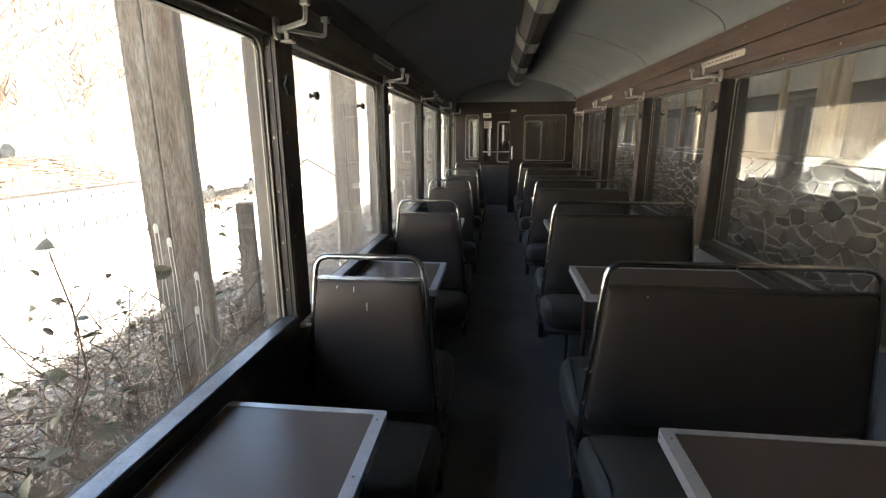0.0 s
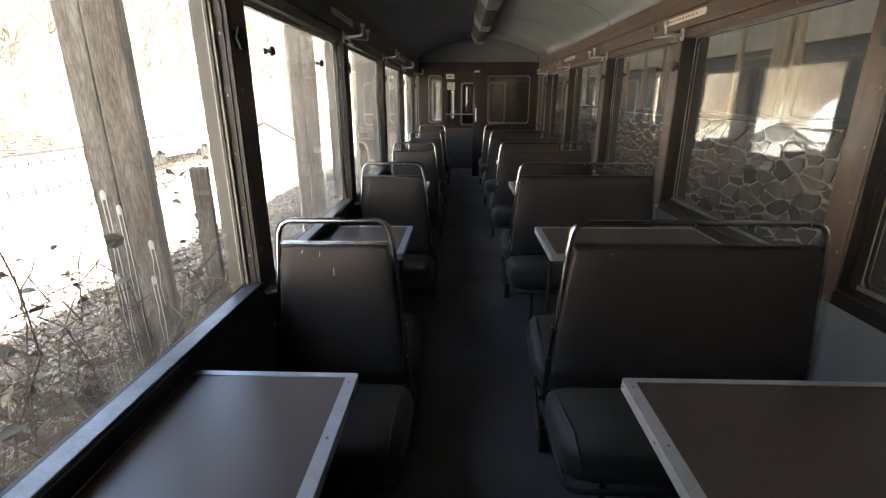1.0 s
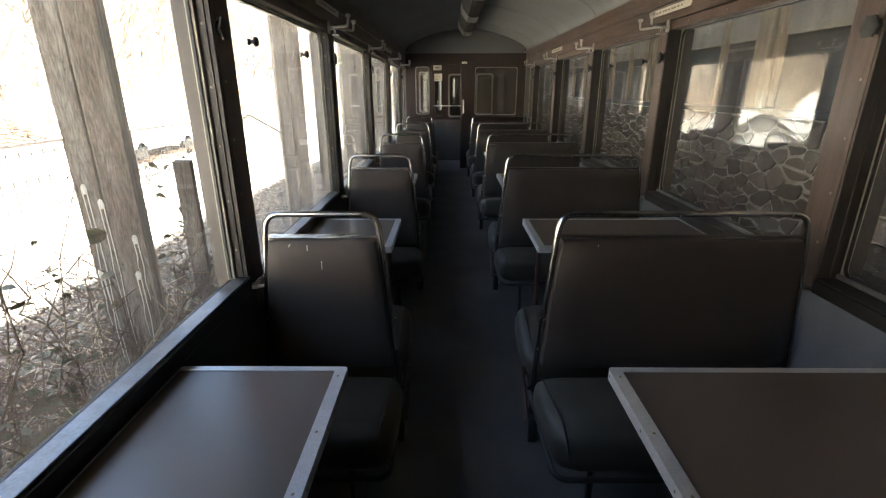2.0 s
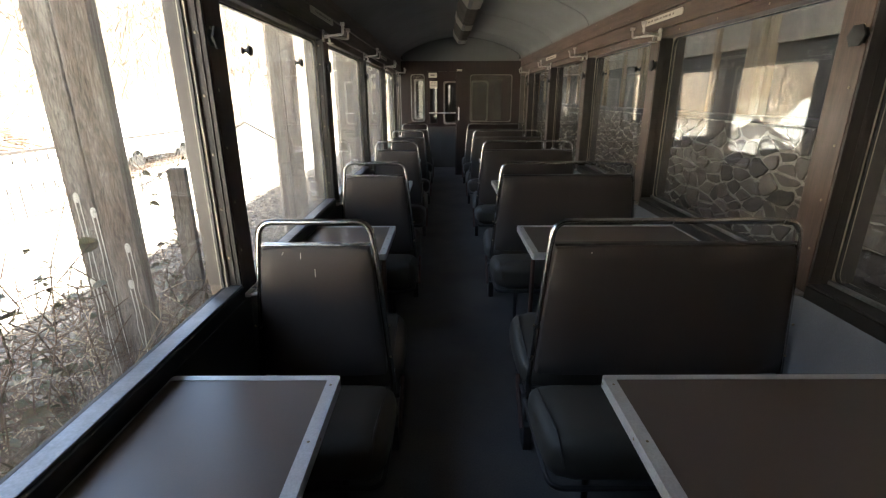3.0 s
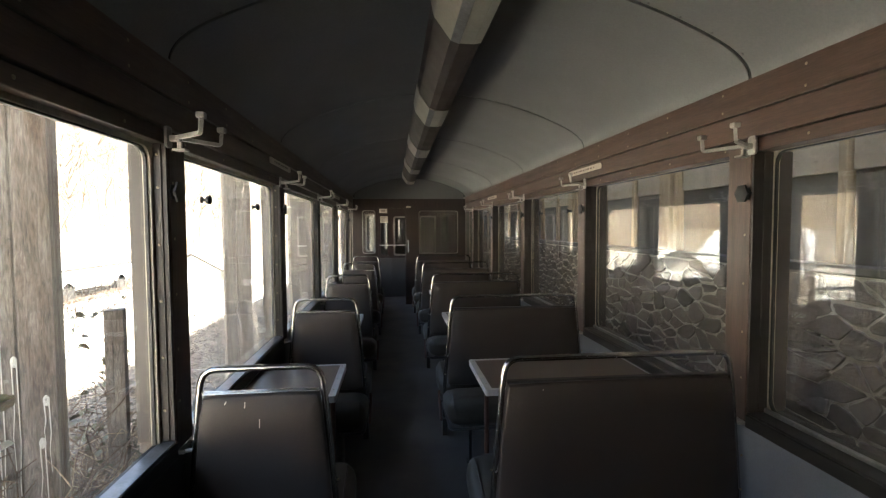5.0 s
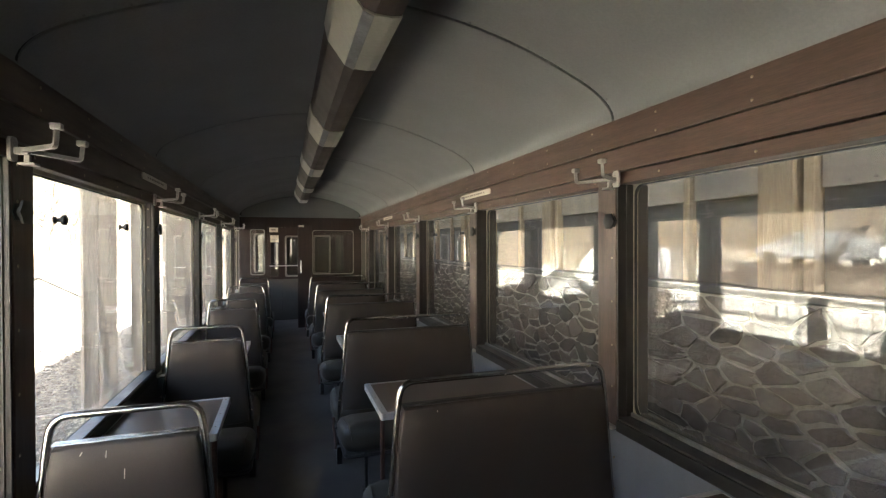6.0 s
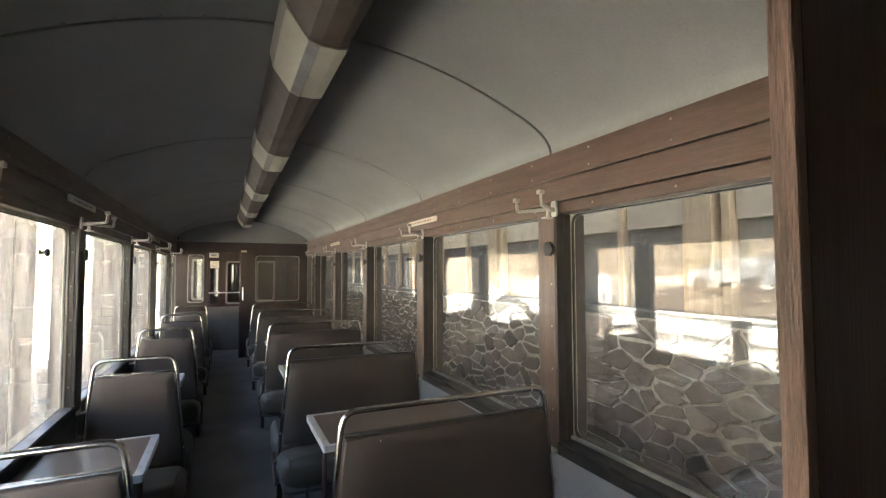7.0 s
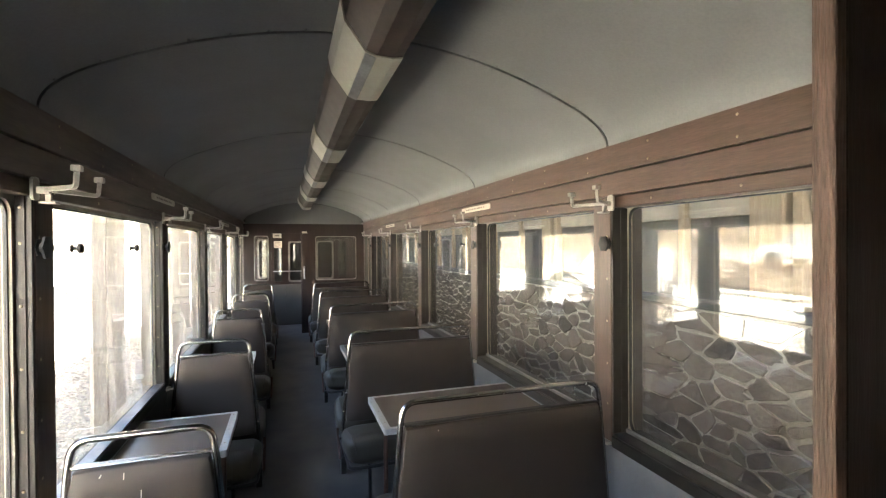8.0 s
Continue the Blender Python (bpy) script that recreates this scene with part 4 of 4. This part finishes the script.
bramble(-1.95, 0.75, GZ, 120, 2.5, 900, "tangled bramble bush with bare stems and dull leaves")
bramble(-2.05, 1.35, GZ, 130, 2.2, 800, "tangled bramble bush with bare stems and dull leaves")
bramble(-2.15, 2.0, GZ, 130, 2.0, 560, "tangled bramble bush with bare stems and dull leaves")
bramble(-2.35, 2.75, GZ, 120, 2.25, 520, "thin tangled bramble bush around the posts")
bramble(-2.4, 3.6, GZ, 120, 2.2, 560, "thin tangled bramble bush around the posts")
for y in (0.7, 1.3, 1.9, 2.6, 3.4):
    bramble(-1.82 - 0.08 * y, y, GZ, 75, 1.75, 60, "low tangle of dead pale stems under the brambles", DEADSTEM)
bm = bmesh.new()
for i in range(2300):
    x, y = -1.75 - abs(rng.gauss(0, 0.55)), rng.uniform(0.2, 4.6)
    a, h = rng.uniform(0, 6.3), rng.uniform(0.2, 1.25) * rng.uniform(0.5, 1)
    b = Vector((x, y, GZ))
    e = b + Vector((math.cos(a) * h * 0.8, math.sin(a) * h * 0.8, h * 0.9))
    q = Vector((-math.sin(a), math.cos(a), 0)) * 0.0035
    m = (b + e) / 2 + Vector((0, 0, h * 0.15))
    vs = [bm.verts.new(p) for p in (b - q, b + q, m + q, m - q, e)]
    bm.faces.new(vs[:4])
    bm.faces.new((vs[3], vs[2], vs[4]))
tagged(part("dry_grass", bm, STRAW), "pale dry grass stalks below the brambles", "grass", kind="stuff")


def fence():
    """A wire fence: posts, a top rail, upright bars and crossing wires before a pale low wall."""
    f = thing("wire_fence", (-9.0, 0, GZ), "grey wire fence with upright bars and a top rail", "fence")
    top = 1.47
    part("top_rail", boxed(-0.025, 0.025, 1, 30, top - 0.06, top, 0.006), RAILPAINT, f)
    part("bottom_rail", boxed(-0.02, 0.02, 1, 30, 0.1, 0.14, 0.006), WIRE, f)
    bar = finish(boxed(-0.009, 0.009, -0.009, 0.009, 0.14, top - 0.06), "bar", RAILPAINT)
    for i in range(96):
        again("bar", bar, f, (0, 1.1 + i * 0.3, 0))
    bm = bmesh.new()
    y = 1.0
    while y < 17:
        for s in (-1, 1):
            sweep(bm, [(0.018, y, 0.14 if s > 0 else 1.0), (0.018, y + 0.86, 1.0 if s > 0 else 0.14)], 0.008, 3)
        y += 0.2
    part("mesh_wire", bm, WIRE, f)


fence()
wall = thing("boundary_wall", (-9.6, 0, GZ), "low white rendered wall behind the fence", "wall")
part("wall_body", boxed(-0.15, 0.15, 0, 12.8, -0.1, 1.22, 0.02), material("white lime render", (0.72, 0.7, 0.65), 0.85, vary=0.08, scale=1.5, grain=30, bump=0.3), wall)
part("coping", boxed(-0.2, 0.2, 0, 12.8, 1.222, 1.3, 0.015), MORTAR, wall)


def van(x, y, turn):
    v = thing("van", (x, y, GZ), "parked plain white panel van", "van")
    prof = [(-2.5, 0.35), (2.3, 0.35), (2.5, 0.55), (2.45, 1.05), (1.75, 1.3), (1.15, 2.15), (0.9, 2.36), (-2.3, 2.42), (-2.48, 2.2)]
    bm = prism(bmesh.new(), prof, "y", -0.97, 0.97)
    bmesh.ops.bevel(bm, geom=bm.edges[:], offset=0.12, segments=3, affect="EDGES")
    part("body", bm, VANPAINT, v, "", True)
    for s in (-1, 1):
        for wx in (-1.6, 1.6):
            wheel = bmesh.new()
            bmesh.ops.create_cone(wheel, cap_ends=True, segments=20, radius1=0.34, radius2=0.34, depth=0.22, matrix=Matrix.Translation((wx, s * 0.86, 0.34)) @ Matrix.Rotation(radians(90), 4, "X"))
            part("wheel", wheel, RUBBER, v, "black tyre", True)
    v.rotation_euler = (0, 0, radians(turn))


van(-12.5, 19.3, 90)


CARGLASS = material("car window glass", (0.16, 0.17, 0.18), 0.06, vary=0.05, spec=1.0, bump=0, coat=1.0)


def car(x, y, turn, paint, label):
    c = thing("car", (x, y, GZ + bank(x, y)), label, "car", "parked cars")
    prof = [(-2.05, 0.3), (2.05, 0.3), (2.12, 0.6), (2.0, 0.82), (1.05, 0.93), (0.45, 1.4), (-0.9, 1.45), (-1.7, 1.0), (-2.08, 0.92)]
    bm = prism(bmesh.new(), prof, "y", -0.86, 0.86)
    bmesh.ops.bevel(bm, geom=bm.edges[:], offset=0.09, segments=3, affect="EDGES")
    part("body", bm, paint, c, "", True)
    for s in (-1, 1):
        part("side_window", prism(bmesh.new(), [(-1.2, 0.98), (0.75, 0.98), (0.38, 1.33), (-0.85, 1.36)], "y", s * 0.863 - 0.01, s * 0.863 + 0.01), CARGLASS, c, "dark glass")
        for wx in (-1.3, 1.3):
            wheel = bmesh.new()
            bmesh.ops.create_cone(wheel, cap_ends=True, segments=18, radius1=0.31, radius2=0.31, depth=0.2, matrix=Matrix.Translation((wx, s * 0.78, 0.31)) @ Matrix.Rotation(radians(90), 4, "X"))
            part("wheel", wheel, RUBBER, c, "black tyre", True)
    c.rotation_euler = (0, 0, radians(turn))


GREYPAINT = material("grey car paint", (0.3, 0.31, 0.32), 0.25, vary=0.03, scale=2, grain=40, bump=0.02, coat=0.5)
car(-18.2, 9.2, 82, VANPAINT, "parked white car beyond the fence")
car(-18.4, 14.2, 96, GREYPAINT, "parked grey car beyond the fence")
car(-18.0, 27.5, 88, VANPAINT, "parked white car beyond the fence")

# bank of litter and cut branches beyond the low wall
bm = bmesh.new()
for i in range(2600):
    x, y = rng.uniform(-16.2, -11.0), rng.uniform(3, 26)
    a, ln = rng.uniform(0, 6.3), rng.uniform(0.2, 0.9)
    o = Vector((x, y, GZ + bank(x, y) + rng.uniform(0.0, 0.25) * math.exp(-((x + 13.6) / 1.6) ** 2) + 0.02))
    sweep(bm, [o, o + Vector((math.cos(a), math.sin(a), rng.gauss(0, 0.12))) * ln], rng.uniform(0.01, 0.04), 4, 0.5)
tagged(part("branch_litter", bm, TWIG), "brown litter of cut branches on the bank", "branches", kind="stuff")


def shrub(x, y, h, label):
    """A bare many-stemmed shrub."""
    s = thing("bare_shrub", (x, y, GZ + bank(x, y)), label, "shrub", "bare shrubs")
    bm = bmesh.new()
    for i in range(9):
        a = rng.uniform(0, 6.3)
        d = Vector((math.cos(a) * 0.4, math.sin(a) * 0.4, 1)).normalized()
        pts = [Vector((rng.gauss(0, 0.06), rng.gauss(0, 0.06), 0))]
        for j in range(5):
            d = (d + Vector((rng.gauss(0, 0.15), rng.gauss(0, 0.15), 0.05))).normalized()
            pts.append(pts[-1] + d * h * rng.uniform(0.15, 0.22))
            for q in range(2):
                e = (d + Vector((rng.gauss(0, 0.6), rng.gauss(0, 0.6), 0.2))).normalized()
                sweep(bm, [pts[-1], pts[-1] + e * h * 0.14, pts[-1] + e * h * 0.2 + Vector((0, 0, 0.1))], 0.012, 4, 0.3)
        sweep(bm, pts, 0.035, 5, 0.3)
    part("stems", bm, BARK, s, "", True)


for x, y, h in ((-19.0, 7.0, 3.0), (-15.4, 11.6, 1.6), (-19.2, 12.0, 3.2), (-12.8, 16.6, 2.4)):
    shrub(x, y, h, "bare brown shrub on the bank beyond the fence")


def hut(x, y, turn):
    """A small shed, its gable end towards the carriage."""
    h = thing("hut", (x, y, GZ - 0.6), "small white rendered hut with a pitched roof and dark verge boards", "hut")
    w, eave, peak, long = 0.72, 1.97, 2.42, 2.4
    part("wall", prism(bmesh.new(), [(-w, 0), (w, 0), (w, eave), (0, peak - 0.03), (-w, eave)], "y", 0, long), HUTWHITE, h)
    for s in (-1, 1):
        slab = [(s * 0.004, peak), (s * (w + 0.14), eave - 0.085), (s * (w + 0.14), eave - 0.055), (s * 0.004, peak + 0.035)]
        r = part("roof_slope", prism(bmesh.new(), slab, "y", -0.1, long + 0.1), ROOFTILE, h)
        part("verge_board", prism(bmesh.new(), [(s * 0.004, peak - 0.02), (s * (w + 0.145), eave - 0.105), (s * (w + 0.145), eave - 0.05), (s * 0.004, peak + 0.04)], "y", -0.125, -0.101), RAILPAINT, r, "dark verge board")
    h.rotation_euler = (0, 0, radians(turn))


HUTWHITE = material("white hut render", (0.75, 0.73, 0.68), 0.85, vary=0.06, scale=1.5, grain=30, bump=0.3)
hut(-5.97, 14.1, 14)

# bare trees on the slope, too many to count
bm = bmesh.new()
for i in range(800):
    x, y = rng.uniform(-75, -19), rng.uniform(-5, 95)
    z = GZ + min(26, max(0, (-20 - x)) * 0.42) - 0.4
    h = rng.uniform(5, 11)
    pts = [Vector((x, y, z))]
    for j in range(4):
        pts.append(pts[-1] + Vector((rng.gauss(0, 0.22), rng.gauss(0, 0.22), h / 4)))
    sweep(bm, pts, rng.uniform(0.05, 0.12), 5, 0.2)
    for j in range(12):
        k = rng.choice((1, 2, 3, 3))
        a = rng.uniform(0, 6.3)
        o = pts[k].lerp(pts[k + 1], rng.random())
        e = o + Vector((math.cos(a), math.sin(a), rng.uniform(0.4, 1.4))) * rng.uniform(0.7, 2.0)
        sweep(bm, [o, (o + e) / 2 + Vector((0, 0, -0.1)), e], 0.06, 4, 0.3)
tagged(part("bare_woods", bm, BARK), "bare brown trees on the far slope", "trees", kind="stuff")

bm = bmesh.new()
for i in range(7000):
    x, y = rng.uniform(-48, -19.5), rng.uniform(-5, 80)
    o = Vector((x, y, GZ + max(0, -20 - x) * 0.42 - 0.1))
    e = o + Vector((rng.gauss(0, 0.5), rng.gauss(0, 0.5), rng.uniform(0.6, 2.2)))
    sweep(bm, [o, e], rng.uniform(0.02, 0.06), 3, 0.4)
tagged(part("undergrowth", bm, STRAW), "brown undergrowth of thin stems on the slope", "bushes", kind="stuff")

# ---- outside right: stone wall and timber-framed building ----
SX = 1.98                              # face of the stone wall
STONE_TOP = 1.35


def building():
    b = thing("shed_building", (SX + 0.02, 0, 0), "timber-framed shed with beige boards above dark openings", "building")
    part("stone_plinth_cap", boxed(-0.03, 0.3, -3, 20, STONE_TOP, STONE_TOP + 0.05, 0.01), SHADE, b, "dark sill beam")
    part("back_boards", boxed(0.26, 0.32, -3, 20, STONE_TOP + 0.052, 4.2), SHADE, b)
    y = -2.66
    while y < 19:
        for dy, w, d in ((0.0, 0.05, 0.02), (0.085, 0.15, 0.0), (0.24, 0.05, 0.03), (0.73, 0.05, 0.03), (1.42, 0.05, 0.03), (1.50, 0.04, 0.04)):
            part("timber_upright", boxed(d, d + 0.13, y + dy, y + dy + w, STONE_TOP + 0.052, 4.2, 0.006), LARCH, b, "pale sawn timber")
        for a, c in ((0.30, 0.72), (0.79, 1.41), (1.55, 2.19)):
            part("upper_board", boxed(0.06, 0.1, y + a, y + c, 1.90, 4.2), RENDERED, b, "beige plastered board")
            # dark sheet standing in for the shade inside the opening
            part("opening_shade", boxed(0.075, 0.1, y + a, y + c, STONE_TOP + 0.052, 1.898), SHADE, b)
        y += 2.2
    # unseen overhang, added to keep sky light out of the right-hand gap
    part("eave_sky_block", boxed(-0.62, 0.4, -3, 20, 4.2, 4.26), LARCH, b, "unseen boarded eave that blocks sky light")


building()


def canopy():
    """An unseen boarded roof over the track, added to block sky light; the timber posts carry it."""
    c = thing("platform_canopy", (0, 0, 0), "unseen boarded roof on the timber posts, added to block sky light", "roof")
    part("edge_beam", boxed(-2.22, -2.0, -4, 22, 3.42, 3.62, 0.01), TIMBER, c)
    bm = bmesh.new()
    for i in range(14):
        x0 = -2.6 + i * 0.21
        prism(bm, [(x0, 3.63 + i * 0.05), (x0 + 0.2, 3.63 + i * 0.05 + 0.047), (x0 + 0.2, 3.66 + i * 0.05 + 0.047), (x0, 3.66 + i * 0.05)], "y", -4, 22)
    part("roof_boards", bm, TIMBER, c)


canopy()


def clip_cell(poly, p, q):
    """The part of a polygon nearer to p than to q."""
    mx, my, nx, ny = (p[0] + q[0]) / 2, (p[1] + q[1]) / 2, q[0] - p[0], q[1] - p[1]
    out = []
    for a, b in zip(poly, poly[1:] + poly[:1]):
        da, db = (a[0] - mx) * nx + (a[1] - my) * ny, (b[0] - mx) * nx + (b[1] - my) * ny
        if da <= 0:
            out.append(a)
        if (da < 0 < db) or (db < 0 < da):
            t = da / (da - db)
            out.append((a[0] + (b[0] - a[0]) * t, a[1] + (b[1] - a[1]) * t))
    return out


def rubble(y0, y1, z0, z1, cw, ch, gap, flat=1.75):
    """Irregular stones that fill a rectangle, each an outline in (y, z), longer than they are high."""
    z0, z1, ch = z0 * flat, z1 * flat, ch * flat
    seeds, ny, nz = {}, int((y1 - y0) / cw), int((z1 - z0) / ch)
    for i in range(ny):
        for j in range(nz):
            seeds[i, j] = (y0 + (i + 0.5 + rng.uniform(-0.6, 0.6) + 0.5 * (j % 2) - 0.25) * cw, z0 + (j + 0.5 + rng.uniform(-0.52, 0.52)) * ch)
            if rng.random() < 0.3:
                del seeds[i, j]
    for (i, j), p in seeds.items():
        lo, hi = max(z0, p[1] - ch * 3), min(z1, p[1] + ch * 3)
        poly = [(p[0] - cw * 2.2, lo), (p[0] + cw * 2.2, lo), (p[0] + cw * 2.2, hi), (p[0] - cw * 2.2, hi)]
        for di in (-3, -2, -1, 0, 1, 2, 3):
            for dj in (-4, -3, -2, -1, 0, 1, 2, 3, 4):
                if (di or dj) and (i + di, j + dj) in seeds and len(poly) > 2:
                    poly = clip_cell(poly, p, seeds[i + di, j + dj])
        if len(poly) < 3:
            continue
        poly = [(a, c / flat) for a, c in poly]
        cy, cz = sum(a for a, _ in poly) / len(poly), sum(c for _, c in poly) / len(poly)
        r = sum(math.hypot(a - cy, c - cz) for a, c in poly) / len(poly)
        if r < 0.035:
            continue
        g = gap * rng.uniform(0.45, 1.55)
        ry, rz = 1.3 * sum(abs(a - cy) for a, _ in poly) / len(poly), 1.3 * sum(abs(c - cz) for _, c in poly) / len(poly)
        ky, kz = max(0.4, 1 - g / ry), max(0.4, 1 - g / rz)
        # broken, uneven edges
        soft = []
        for a, b in zip(poly, poly[1:] + poly[:1]):
            ln = math.hypot(b[0] - a[0], b[1] - a[1])
            for t in (0.12, 0.5, 0.88) if ln > 0.07 else (0.25, 0.75):
                k = 1 + rng.gauss(0, 0.065 if t != 0.5 else 0.1)
                soft.append((cy + (a[0] + (b[0] - a[0]) * t - cy) * k * ky, cz + (a[1] + (b[1] - a[1]) * t - cz) * k * kz))
        yield (cy, cz), soft


def stone_wall():
    w = thing("stone_wall", (SX, 0, 0), "rough field stone wall with broad pale mortar joints", "wall", kind="structure")
    part("mortar", boxed(0.0, 0.35, -3, 20, GZ - 0.1, STONE_TOP - 0.002), MORTAR, w, "pale mortar bed")
    rest = bmesh.new()
    count = 0
    fields = [(-1.5, 2.8, 0.16, 0.083, 0.0098), (2.8, 13.6, 0.145, 0.078, 0.009)]
    for (cy, cz), poly in [s for y0, y1, cw, ch, gap in fields for s in rubble(y0, y1, GZ, STONE_TOP, cw, ch, gap)]:
        near = 1.3 < cy < 6.0 and cz > 0.62 and count < 300
        bm = bmesh.new() if near else rest
        depth = rng.uniform(0.004, 0.016)
        k = len(poly)
        o = (cy, cz) if near else (0, 0)
        back = [bm.verts.new((0.004, a - o[0], c - o[1])) for a, c in poly]
        mid = [bm.verts.new((-depth * 0.7, cy + (a - cy) * 0.99 - o[0], cz + (c - cz) * 0.99 - o[1])) for a, c in poly]
        top = [bm.verts.new((-depth * rng.uniform(0.9, 1.3), cy + (a - cy) * 0.93 - o[0], cz + (c - cz) * 0.93 - o[1])) for a, c in poly]
        for r, s in ((back, mid), (mid, top)):
            for i in range(k):
                bm.faces.new((r[i], r[(i + 1) % k], s[(i + 1) % k], s[i]))
        bm.faces.new(top)
        if near:
            count += 1
            me = finish(bm, "stone", STONE)
            again("stone", me, w, (0, cy, cz))
    tagged(part("rubble_stones", rest, STONE, w), kind="stuff")


stone_wall()
